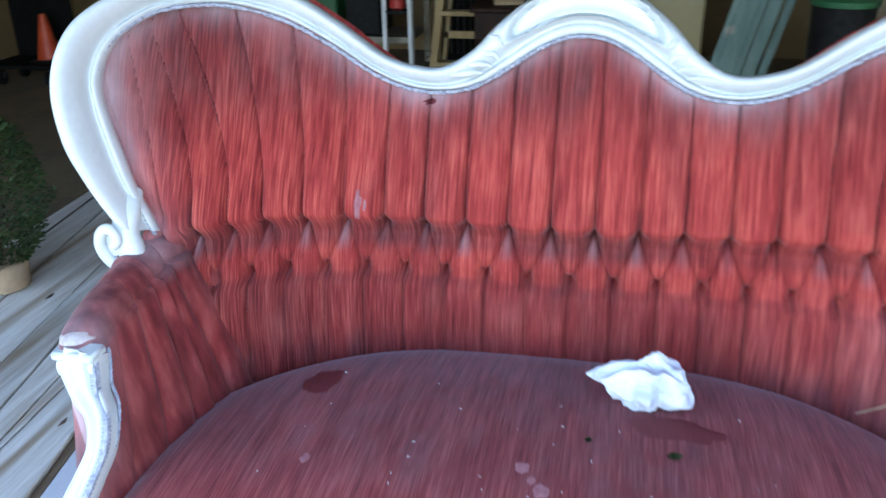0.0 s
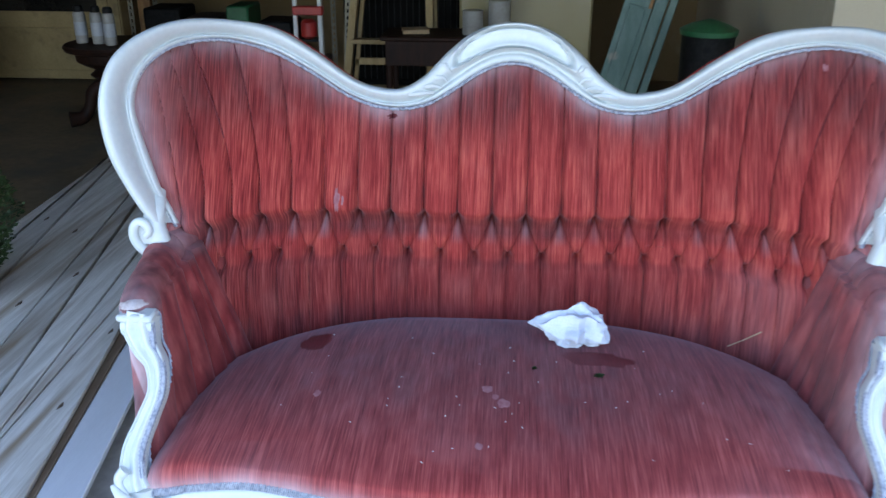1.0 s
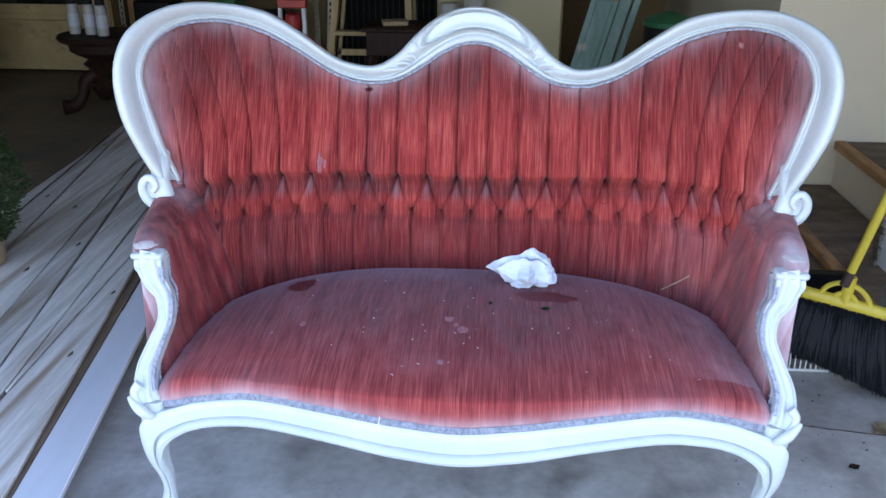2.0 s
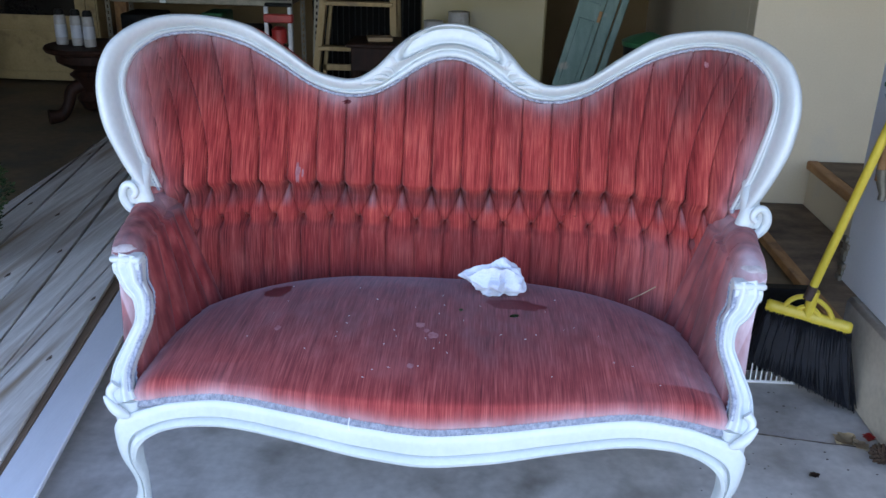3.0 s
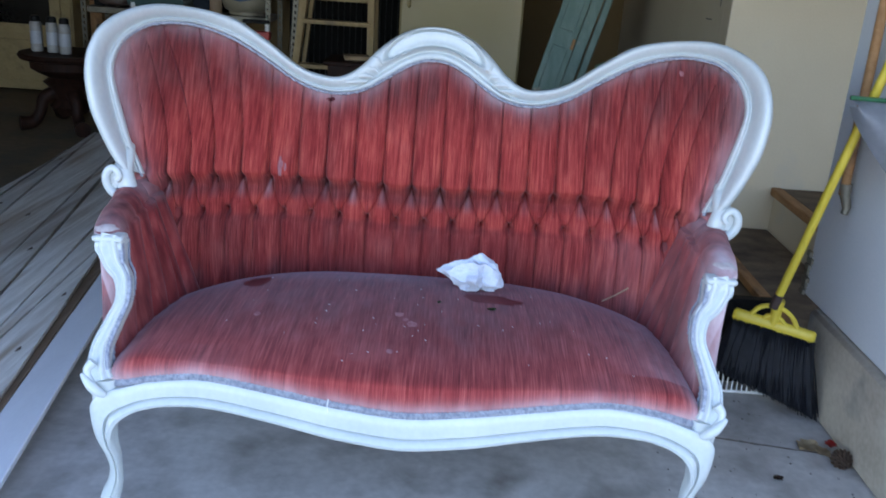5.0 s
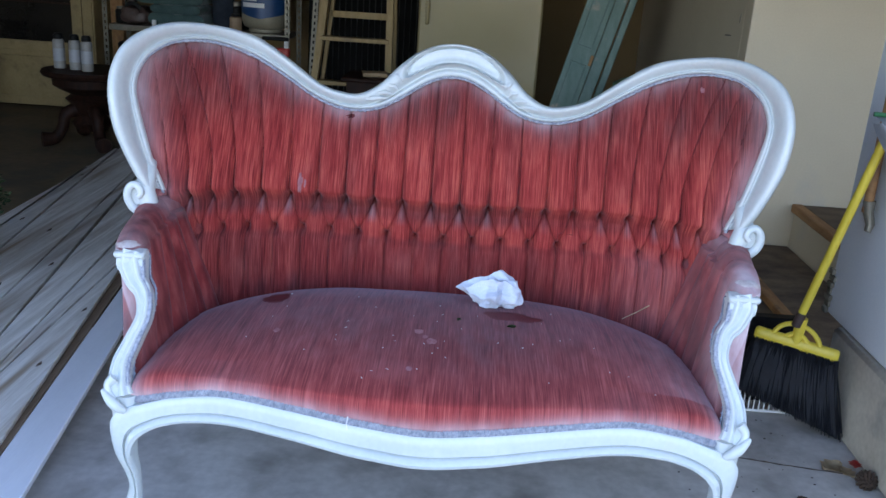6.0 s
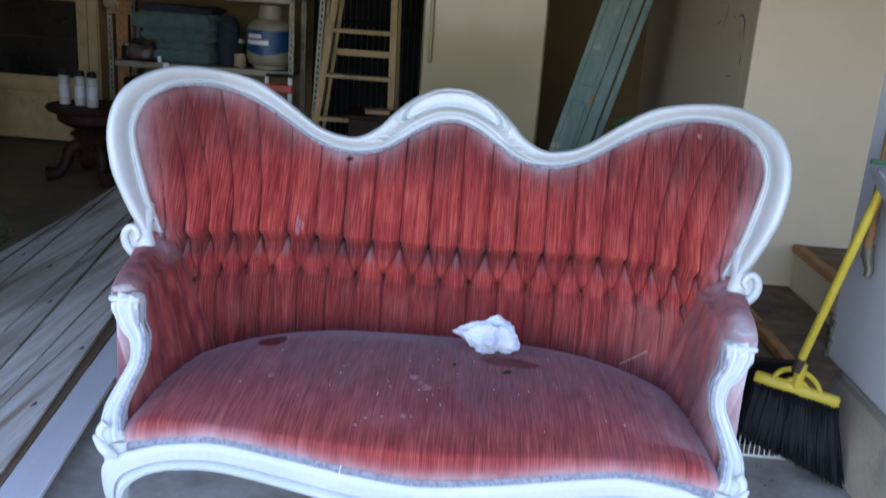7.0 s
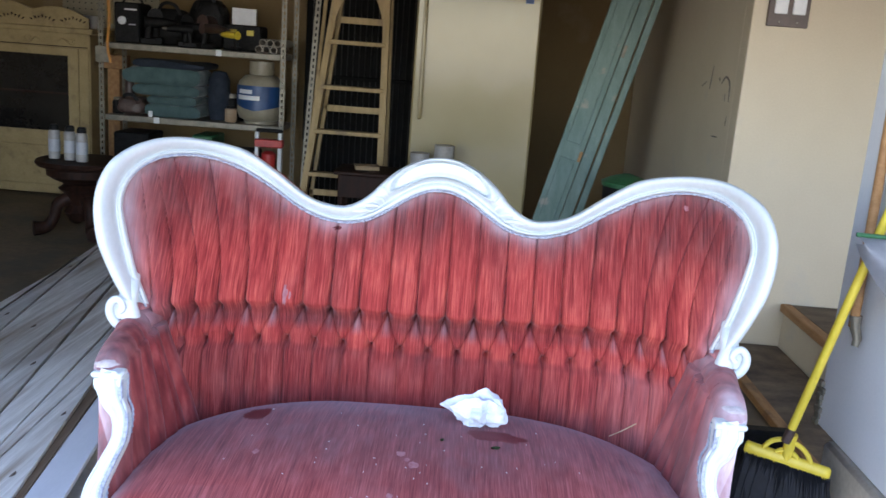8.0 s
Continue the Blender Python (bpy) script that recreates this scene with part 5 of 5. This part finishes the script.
for x, y in ((-4.0, 3.82), (-3.64, 3.82), (-4.0, 4.05), (-3.64, 4.05)):
    caster = part("caster", tube([(x - 0.014, y, 0.046), (x + 0.014, y, 0.046)], 0.046, 16), BLACK, CART, "black caster")
    part("fork", tube([(x + 0.02, y, 0.046), (x + 0.02, y + 0.01, 0.09), (x, y + 0.02, 0.114)], 0.006, 6), ROD, caster)
CONE = thing("traffic_cone", (-3.68, 3.92, 0.146), "orange plastic traffic cone on the cart", "traffic cone")
part("cone", lathe([(0.080, 0.02), (0.077, 0.03), (0.022, 0.30), (0.014, 0.305)], (-3.68, 3.92, 0.146), 24), ORANGE, CONE)
part("cone_base", box((-3.775, 3.825, 0.1455), (-3.585, 4.015, 0.166), 0.006), BLACK, CONE, "black base")

# steel shelving
SHELF = thing("steel_shelving", (-2.0, 4.68, 0), "grey slotted steel shelving loaded with tools and blankets", "shelving")


def slotted(x, y, z0, z1, width=0.036, lean=(0, 0)):
    """An upright with real slots, as one mesh."""
    bm = bmesh.new()
    bar = width * 0.32
    for a in (x, x + width - bar):
        box((a, y, z0), (a + bar, y + 0.004, z1), 0, bm)
    z = z0
    while z < z1 - 0.03:
        box((x + bar * 0.9, y + 0.0005, z), (x + width - bar * 0.9, y + 0.0035, z + 0.022), 0, bm)
        z += 0.045
    box((x, y + 0.004, z0), (x + 0.004, y + 0.034, z1), 0, bm)
    bmesh.ops.transform(bm, verts=bm.verts, matrix=Matrix(((1, 0, lean[0], 0), (0, 1, lean[1], 0), (0, 0, 1, 0), (0, 0, 0, 1))))
    return bm


for x in (-2.70, -1.352):
    for y in (4.45, 4.88):
        part("upright", slotted(x, y, 0, 2.2), STEEL, SHELF)
for z in (0.25, 0.742, 1.268, 1.86):
    part("shelf", box((-2.66, 4.456, z - 0.045), (-1.355, 4.88, z), 0.004), STEEL, SHELF)


def blanket(z, h, x0, x1, y0, y1, seed, material):
    bm = bmesh.new()
    bmesh.ops.create_cube(bm, size=1.0)
    bmesh.ops.subdivide_edges(bm, edges=bm.edges, cuts=9, use_grid_fill=True)
    for v in bm.verts:
        c = v.co * 2
        w = noise.noise((c.x * 1.5, c.y * 1.5, c.z * 0.7 + seed))
        side = 1 - 0.16 * abs(c.z) ** 3
        v.co = Vector(((x0 + x1) / 2 + (x1 - x0) / 2 * c.x * side * (1 + 0.04 * w), (y0 + y1) / 2 + (y1 - y0) / 2 * c.y * (1 - 0.10 * abs(c.z) ** 3 + 0.04 * w),
                       z + h / 2 + h / 2 * c.z * (1 - 0.10 * abs(c.x) ** 4) + (0.018 * w if c.z > -0.6 else 0)))
    return solo("folded_blanket", bm, material, "folded dusty teal blanket stacked on the steel shelf", "blanket", group="pile of folded blankets")


zz = 0.743
for k, (h, a, b, mm) in enumerate(((0.095, -2.38, -1.96, BLANKET), (0.07, -2.36, -1.99, BLANKET), (0.085, -2.47, -1.97, BLANKET), (0.125, -2.54, -1.96, BLANKET), (0.06, -2.47, -1.93, NAVY))):
    blanket(zz, h, a, b, 4.50, 4.85, k * 3.7, mm)
    zz += h - 0.004
solo("rolled_cloth", lathe([(0.0, 0), (0.07, 0), (0.085, 0.1), (0.08, 0.3), (0.05, 0.36), (0.0, 0.37)], (-1.86, 4.66, 0.743), 16), NAVY, "navy rolled cloth standing on the shelf", "cloth")

PROPANE = thing("gas_cylinder", (-1.535, 4.64, 0.743), "white gas cylinder with a blue label on the shelf", "gas cylinder")
tank = part("tank_body", lathe([(0.12, 0.02), (0.16, 0.04), (0.178, 0.085), (0.178, 0.25), (0.165, 0.31), (0.12, 0.355), (0.05, 0.37)], (-1.535, 4.64, 0.743), 32), TANK, PROPANE)
part("foot_ring", lathe([(0.125, 0), (0.125, 0.035)], (-1.535, 4.64, 0.743), 32), TANK, PROPANE)
part("collar", lathe([(0.085, 0.36), (0.09, 0.38), (0.09, 0.46), (0.08, 0.46), (0.08, 0.38)], (-1.535, 4.64, 0.743), 28), TANK, PROPANE)
part("valve", lathe([(0.02, 0.37), (0.02, 0.42), (0.03, 0.43), (0.03, 0.45)], (-1.535, 4.64, 0.743), 12), STEEL, PROPANE)


def label_point(u, v):
    a = radians(lerp(200, 335, u))
    return (-1.535 + 0.1792 * math.cos(a), 4.64 + 0.1792 * math.sin(a), 0.743 + lerp(lerp(0.10, 0.14, abs(2 * u - 1)), 0.285, v))


lab = part("label", grid(28, 6, label_point), BLUE, tank, "blue paper label")
for z0, z1, a0, a1 in ((0.225, 0.255, 222, 262), (0.18, 0.212, 218, 280)):
    part("print_bar", grid(10, 3, lambda u, v: (-1.535 + 0.1805 * math.cos(radians(lerp(a0, a1, u))), 4.64 + 0.1805 * math.sin(radians(lerp(a0, a1, u))), 0.743 + lerp(z0, z1, v))), PALE, tank, "white print")


def jar(x, y, z, r, h, material, lid, label):
    ob = thing("jar", (x, y, z), label, "jar", group="jars on the shelf")
    part("jar_body", lathe([(r * 0.9, 0), (r, 0.006), (r, h * 0.78), (r * 0.7, h * 0.86)], (x, y, z), 14), material, ob)
    part("lid", lathe([(r * 0.75, h * 0.85), (r * 0.75, h), (r * 0.6, h * 1.01)], (x, y, z), 14), lid, ob)


for x, y, z, r, h, m1, m2 in ((-1.74, 4.55, 0.743, 0.045, 0.12, TERRA, BLACK), (-1.77, 4.68, 0.743, 0.05, 0.2, BLACK, STEEL), (-1.70, 4.72, 0.743, 0.035, 0.24, BLACK, BLACK), (-2.60, 4.55, 0.743, 0.04, 0.12, BLACK, STEEL),
                              (-2.56, 4.68, 0.743, 0.035, 0.30, BROWN, BLACK)):
    jar(x, y, z, r, h, m1, m2, "small dark jar among clutter on the shelf")

CHARGER = thing("battery_charger", (-2.52, 4.62, 1.268), "black battery charger with a round dial", "charger")
part("case", box((-2.61, 4.52, 1.269), (-2.42, 4.76, 1.56), 0.01), BLACK, CHARGER)
part("dial", lathe([(0.030, 0), (0.030, 0.006), (0.022, 0.012)], (-2.55, 4.519, 1.43), 20, axis=Matrix.Rotation(radians(90), 3, "X")), PALE, CHARGER, "white dial")
part("print_bar", box((-2.53, 4.517, 1.505), (-2.44, 4.5195, 1.517), 0), PALE, CHARGER)
part("handle", tube([(-2.59, 4.64, 1.555), (-2.57, 4.64, 1.60), (-2.46, 4.64, 1.60), (-2.44, 4.64, 1.555)], 0.01, 8), BLACK, CHARGER)
part("print_bar", box((-2.50, 4.517, 1.40), (-2.45, 4.5195, 1.408), 0), GREYP, CHARGER)
solo("extension_cord", tube(spline([(-2.63, 4.50, 2.0), (-2.625, 4.44, 1.7), (-2.61, 4.435, 1.45), (-2.625, 4.436, 1.25), (-2.60, 4.43, 1.12)], 40), 0.011, 8), CORD, "orange extension cord hanging over the shelf", "cord")


def power_tool(x, y, z, turn, size, material, label):
    ob = thing("power_tool", (x, y, z), label, "power tool", group="power tools on the shelf")
    m = Matrix.Translation((x, y, z)) @ Matrix.Rotation(turn, 4, "Z")
    P = lambda a, b, c: m @ Vector((a * size, b * size, c * size))
    part("motor", tube([P(-0.10, 0, 0.16), P(-0.08, 0, 0.16), P(0.06, 0, 0.165), P(0.09, 0, 0.16), P(0.13, 0, 0.16)], lambda w: size * (0.045 - 0.02 * w), 12), material, ob)
    part("grip", tube([P(-0.06, 0, 0.15), P(-0.075, 0, 0.08), P(-0.08, 0, 0.03)], size * 0.024, 10), BLACK, ob)
    part("battery", box((-0.13, -0.04, 0.0), (-0.02, 0.04, 0.045), 0.006, m=m @ Matrix.Scale(size, 4)), BLACK, ob)
    part("chuck", tube([P(0.12, 0, 0.16), P(0.17, 0, 0.16)], lambda w: size * (0.022 - 0.012 * w), 10), STEEL, ob)


for x, y, t, sz, mm in ((-2.30, 4.58, 0.4, 1.0, BLACK), (-2.16, 4.66, 2.3, 1.15, BLACK), (-2.02, 4.56, 0.2, 0.9, BLACK), (-1.93, 4.70, 1.2, 1.2, BROWN), (-1.74, 4.52, 2.6, 0.7, YELLOW), (-2.38, 4.74, 1.9, 1.3, BLACK), (-2.10, 4.50, 3.4, 0.8, BLACK), (-1.88, 4.52, 0.9, 0.9, BROWN)):
    power_tool(x, y, 1.269, t, sz, mm, "black and yellow cordless power tool" if mm is YELLOW else "dark cordless power tool lying on the shelf")
solo("tool_case", box((-1.84, 4.66, 1.269), (-1.55, 4.86, 1.46), 0.012), BLACK, "black plastic tool case on the shelf", "tool case")
solo("white_carton", box((-0.09, -0.06, 0), (0.09, 0.06, 0.12), 0.003, m=Matrix.Translation((-1.70, 4.74, 1.462)) @ Matrix.Rotation(radians(12), 4, "Z")), PALE, "small white carton on the tool case", "carton")


def pipe(x, z):
    prof = [(0.027, 0), (0.027, 0.42), (0.0225, 0.42), (0.0225, 0.0), (0.027, 0.0)]
    bm = lathe(prof, (x, 4.47, z), 16, axis=Matrix.Rotation(radians(-90), 3, "X"))
    bmesh.ops.delete(bm, geom=[f for f in bm.faces if len(f.verts) > 4], context="FACES")
    return solo("plastic_pipe", bm, TANK, "short grey plastic pipe offcut in a stack", "pipe", group="stack of pipe offcuts")


for k in range(3):
    pipe(-1.52 + 0.055 * k, 1.296)
for k in range(3):
    pipe(-1.493 + 0.055 * k, 1.345)
for x, z in ((-1.83, 1.225), (-2.29, 0.70)):
    solo("price_tag", box((x, 4.444, z), (x + 0.042, 4.4545, z + 0.045), 0.002), PALE, "small white tag stuck on the shelf edge", "tag")
solo("steel_bracket", box((-2.72, 4.436, 1.12), (-2.61, 4.449, 1.235), 0.003), STEEL, "shiny steel bracket on the upright", "bracket")
STAND = thing("red_tool_stand", (-1.40, 4.34, 0), "red steel tool stand with pale legs", "tool stand")
part("crossbar", box((-1.50, 4.31, 0.60), (-1.29, 4.37, 0.66), 0.008), RED, STAND)
part("top_bar", box((-1.49, 4.32, 0.71), (-1.30, 4.36, 0.735), 0.006), BLACK, STAND)
for x in (-1.485, -1.315):
    part("leg", box((x - 0.014, 4.325, 0), (x + 0.014, 4.355, 0.71), 0.004), PALE, STAND)
part("motor", lathe([(0.03, 0), (0.055, 0.02), (0.055, 0.11), (0.03, 0.13)], (-1.40, 4.36, 0.44), 16), RED, STAND)
part("shelf", box((-1.48, 4.33, 0.42), (-1.32, 4.41, 0.44), 0.003), BLACK, STAND)

for x0, x1, h, mm, lab in ((-2.62, -2.35, 0.36, BLACK, "black storage box on the bottom shelf"), (-2.32, -2.08, 0.30, BROWN, "dark brown storage box on the bottom shelf"), (-2.02, -1.86, 0.38, GREEN, "dark green bottle crate on the bottom shelf"),
                           (-1.80, -1.56, 0.28, BLACK, "black tool bag on the bottom shelf")):
    solo("storage_box", box((x0, 4.50, 0.251), (x1, 4.82, 0.25 + h), 0.012), mm, lab, "storage box", group="boxes on the bottom shelf")

# things leaning between the shelving and the fridge
solo("slotted_post", slotted(-1.19, 4.42, 0, 2.2, 0.038, (0.052, 0)), STEEL, "slotted steel post leaning upright beside the shelving", "post")
solo("wood_lath", box((-1.16, 4.36, 0), (-1.135, 4.375, 2.2), 0.002, m=Matrix(((1, 0, 0.075, 0), (0, 1, 0, 0), (0, 0, 1, 0), (0, 0, 0, 1)))), LADDER_WOOD, "thin pale lath standing beside the steel post", "lath")
GRATE = thing("iron_grate", (-0.8, 4.85, 0), "black iron bed frame with thin rods standing on edge", "bed frame")
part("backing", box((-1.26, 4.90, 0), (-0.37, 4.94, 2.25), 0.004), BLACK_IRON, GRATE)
for k in range(18):
    x = -1.20 + 0.046 * k
    part("rod", tube([(x, 4.87, 0.05), (x, 4.87, 2.2)], 0.0045, 6), ROD, GRATE)
for z in (0.05, 1.12, 2.2):
    part("rail", box((-1.24, 4.855, z - 0.015), (-0.385, 4.885, z + 0.015), 0.004), BLACK_IRON, GRATE)

LADDER = thing("step_ladder", (-0.8, 4.05, 0), "old wooden step ladder folded and standing upright", "ladder")


def rail_x(side, z):
    return (lerp(-1.115, -0.885, z / 1.75), lerp(-0.53, -0.55, z / 1.75))[side]


def slat(name, x0, x1, y0, y1, z0, z1, label=""):
    return part(name, box((x0, y0, z0), (x1, y1, z1), 0.003), LADDER_WOOD, LADDER, label)


for side, w in ((0, 0.022), (1, 0.022)):
    bm = grid(2, 4, lambda u, v: (rail_x(side, 1.74 * u) + (-w, w, w, -w)[round(v * 4) % 4], 4.0 + (0, 0, 0.07, 0.07)[round(v * 4) % 4], 1.74 * u), wrap_v=True, caps=True)
    part("rail", bm, LADDER_WOOD, LADDER)
    off = 0.05 if side == 0 else 0.035
    bm = grid(2, 4, lambda u, v: (rail_x(side, 1.70 * u) + off * (1 - 0.4 * u) + (-0.012, 0.012, 0.012, -0.012)[round(v * 4) % 4], 4.09 + (0, 0, 0.035, 0.035)[round(v * 4) % 4], 1.70 * u), wrap_v=True, caps=True)
    part("rear_rail", bm, LADDER_WOOD, LADDER)
for z in (0.19, 0.495, 0.795, 1.10, 1.405):
    slat("step", rail_x(0, z), rail_x(1, z), 3.99, 4.075, z - 0.028, z, "worn flat step")
for z in (0.34, 0.94, 1.54):
    slat("rung", rail_x(0, z) + 0.03, rail_x(1, z) + 0.03, 4.09, 4.11, z - 0.022, z + 0.022)
slat("top_cap", -0.91, -0.52, 3.97, 4.13, 1.735, 1.76, "wooden top cap")
for side in (0, 1):
    def plate(u, v, side=side):
        z = lerp(1.56, 1.734, u)
        x = rail_x(side, z)
        inner = lerp(0.03, 0.10, u ** 1.5) * (1 if side == 0 else -1)
        a = (x - 0.02 * (1 if side == 0 else -1), x + inner)[round(v * 4) % 4 in (1, 2)]
        return (a, (3.984, 3.984, 3.996, 3.996)[round(v * 4) % 4], z)
    part("bracket", grid(8, 4, plate, wrap_v=True, caps=True), LADDER_WOOD, LADDER)

STOOL = thing("side_table", (-0.4, 3.85, 0), "dark brown wooden side table", "table")
part("tabletop", box((-0.80, 3.60, 0.55), (0.05, 4.0 - 0.02, 0.578), 0.008), DARK_WOOD, STOOL)
part("apron", box((-0.77, 3.63, 0.40), (0.02, 3.96, 0.549), 0.004), DARK_WOOD, STOOL)
for x in (-0.75, -0.0):
    for y in (3.65, 3.94):
        part("leg", tube([(x, y, 0.40), (x, y, 0.2), (x, y, 0)], lambda w: 0.022 - 0.008 * w, 10), DARK_WOOD, STOOL)
BOOK = thing("paperback", (-0.60, 3.78, 0.578), "tan folded paper pad lying on the side table", "paper pad")
part("pages", box((-0.08, -0.06, 0), (0.08, 0.06, 0.022), 0.004, m=Matrix.Translation((-0.60, 3.76, 0.579)) @ Matrix.Rotation(0.2, 4, "Z")), CARD, BOOK)
part("cover", box((-0.082, -0.062, 0.0225), (0.082, 0.062, 0.027), 0.001, m=Matrix.Translation((-0.60, 3.76, 0.579)) @ Matrix.Rotation(0.25, 4, "Z")), CARD, BOOK)


def paint_can(x, y, r, h, label):
    ob = thing("paint_can", (x, y, 0.578), label, "paint can", group="paint cans on the side table")
    part("can_body", lathe([(r * 0.97, 0), (r, 0.004), (r, h - 0.006), (r * 1.02, h)], (x, y, 0.5785), 24), CAN_WHITE, ob)
    part("can_lid", lathe([(r * 0.96, h - 0.004), (r * 0.86, h - 0.006), (r * 0.84, h + 0.003), (0.01, h + 0.003)], (x, y, 0.5785), 24), STEEL, ob, "steel lid")


paint_can(-0.25, 3.74, 0.062, 0.14, "short white paint can with a steel lid")
paint_can(-0.09, 3.76, 0.066, 0.198, "tall white paint can with a steel lid")

FRIDGE_T = thing("refrigerator", (0.06, 4.3, 0), "tall aged cream refrigerator", "refrigerator")
part("body", box((-0.345, 4.06, 0.02), (0.482, 4.72, 1.93), 0.012), FRIDGE, FRIDGE_T)
fd = part("door", box((-0.347, 3.99, 0.08), (0.484, 4.055, 1.93), 0.016), FRIDGE, FRIDGE_T)
part("handle", tube(spline([(-0.285, 3.985, 0.93), (-0.285, 3.955, 0.97), (-0.285, 3.95, 1.3), (-0.285, 3.955, 1.68), (-0.285, 3.985, 1.72)], 30), 0.013, 10), FRIDGE, fd, "long cream handle")
part("sticker", box((0.37, 3.986, 1.73), (0.425, 3.9885, 1.775), 0), BLUE, fd, "small blue sticker")
for x in (-0.3, 0.44):
    part("foot", box((x - 0.02, 4.1, 0), (x + 0.02, 4.14, 0.02), 0.002), BLACK, FRIDGE_T)

DOOR = thing("folding_door", (0.7, 3.75, 0), "old pale teal folding door leaning against the wall", "door panel")
lean = Matrix.Translation((0.450, 3.78, 0.0)) @ Matrix.Rotation(radians(14.3), 4, "Y") @ Matrix.Rotation(radians(-6), 4, "Z")
for name, x0, x1, y in (("leaf", 0.0, 0.168, 0.0), ("leaf", 0.171, 0.243, -0.010), ("leaf", 0.255, 0.300, 0.006)):
    leaf = part(name, box((x0, y, 0.0), (x1, y + 0.034, 2.2), 0.004, m=lean), TEAL, DOOR)
    for z0, z1 in ((0.2, 0.80), (0.90, 2.05)) if x1 - x0 > 0.1 else ():
        bm = bmesh.new()
        for a, b, c, d in ((x0 + 0.03, x0 + 0.04, z0, z1), (x1 - 0.04, x1 - 0.03, z0, z1), (x0 + 0.03, x1 - 0.03, z0, z0 + 0.012), (x0 + 0.03, x1 - 0.03, z1 - 0.012, z1)):
            box((a, y - 0.008, c), (b, y + 0.002, d), 0.002, bm, lean)
        part("moulding", bm, TEAL, leaf)
part("lock_plate", box((0.146, -0.006, 0.80), (0.166, 0.002, 0.87), 0.002, m=lean), RAW_WOOD, DOOR, "rusty lock plate")
part("hinge", box((0.176, -0.016, 1.52), (0.196, -0.004, 1.60), 0.002, m=lean), STEEL, DOOR, "rusty hinge")
BIN = thing("dark_bin", (0.98, 3.0, 0), "black bin with a green lid", "bin")
part("bin_body", lathe([(0.10, 0), (0.12, 0.01), (0.135, 0.68), (0.14, 0.70)], (1.0, 3.05, 0), 20), BLACK, BIN)
part("bin_lid", lathe([(0.145, 0.70), (0.148, 0.725), (0.10, 0.75), (0.02, 0.775)], (1.0, 3.05, 0), 20), GREEN, BIN, "green lid")

# soft dark clutter among the shelves
def canvas_bag(x, y, z, sx, sy, sz, seed, material, label):
    """A slumped bag: rounded, creased, flat underneath."""
    ob = thing("tool_bag", (x, y, z), label, "tool bag", group="bags on the shelving")
    bm = bmesh.new()
    bmesh.ops.create_icosphere(bm, subdivisions=4, radius=1.0)
    for v in bm.verts:
        c = v.co.copy()
        w = 0.16 * noise.noise(c * 1.4 + Vector((seed, 0, 0))) + 0.10 * (1 - 2 * abs(noise.noise(c * 3 + Vector((0, seed, 0)))))
        k = [math.copysign(abs(q) ** 0.7, q) * (1 + w) for q in c]
        v.co = Vector((x + sx / 2 * k[0], y + sy / 2 * k[1], z + 0.001 + sz * max(0.0, min(1.0, 0.5 + 0.5 * k[2]))))
    part("bag", bm, material, ob)
    strap = spline([(x - sx * 0.28, y - sy * 0.35, z + sz * 0.75), (x - sx * 0.12, y - sy * 0.45, z + sz * 1.12), (x + sx * 0.15, y - sy * 0.42, z + sz * 1.10), (x + sx * 0.30, y - sy * 0.35, z + sz * 0.72)], 20)
    part("strap", tube(strap, 0.008, 6, flat=1.8), BLACK, ob)


for at in ((-2.26, 4.76, 1.269, 0.34, 0.20, 0.27, 1.0, BLACK), (-1.98, 4.77, 1.269, 0.26, 0.20, 0.36, 4.0, BLACK), (-2.50, 4.60, 0.7435, 0.22, 0.20, 0.13, 7.0, BROWN), (-1.72, 4.76, 0.7435, 0.16, 0.16, 0.17, 9.0, BLACK)):
    canvas_bag(*at, "slumped brown canvas tool bag on the shelf" if at[-1] is BROWN else "slumped black canvas tool bag on the shelf")
PEG = thing("pegboard", (-2.95, 5.285, 1.35), "dusty pale pegboard panel on the back wall", "pegboard")
part("panel", box((-3.35, 5.282, 1.36), (-2.55, 5.2985, 2.25), 0.002), TANK, PEG)
bm = bmesh.new()
for i in range(15):
    for j in range(17):
        lathe([(0.006, 0), (0.0055, 0.0008)], (-3.31 + 0.05 * i, 5.2815, 1.40 + 0.05 * j), 8, bm, Matrix.Rotation(radians(90), 3, "X"))
part("peg_holes", bm, BLACK, PEG)
part("batten_strip", box((-2.98, 5.265, 1.40), (-2.93, 5.280, 2.2), 0.002), CREAM, PEG, "cream batten screwed over the board")
CASE_OB = bpy.data.objects["tool_case"]
for x in (-1.79, -1.66):
    part("clasp", box((x, 4.648, 1.385), (x + 0.055, 4.659, 1.425), 0.003), YELLOW, CASE_OB, "yellow clasp")
solo("steel_tag", box((-2.33, 4.44, 0.745), (-2.30, 4.452, 0.79), 0.002), PALE, "bright scrap of paper on the shelf edge", "paper tag")
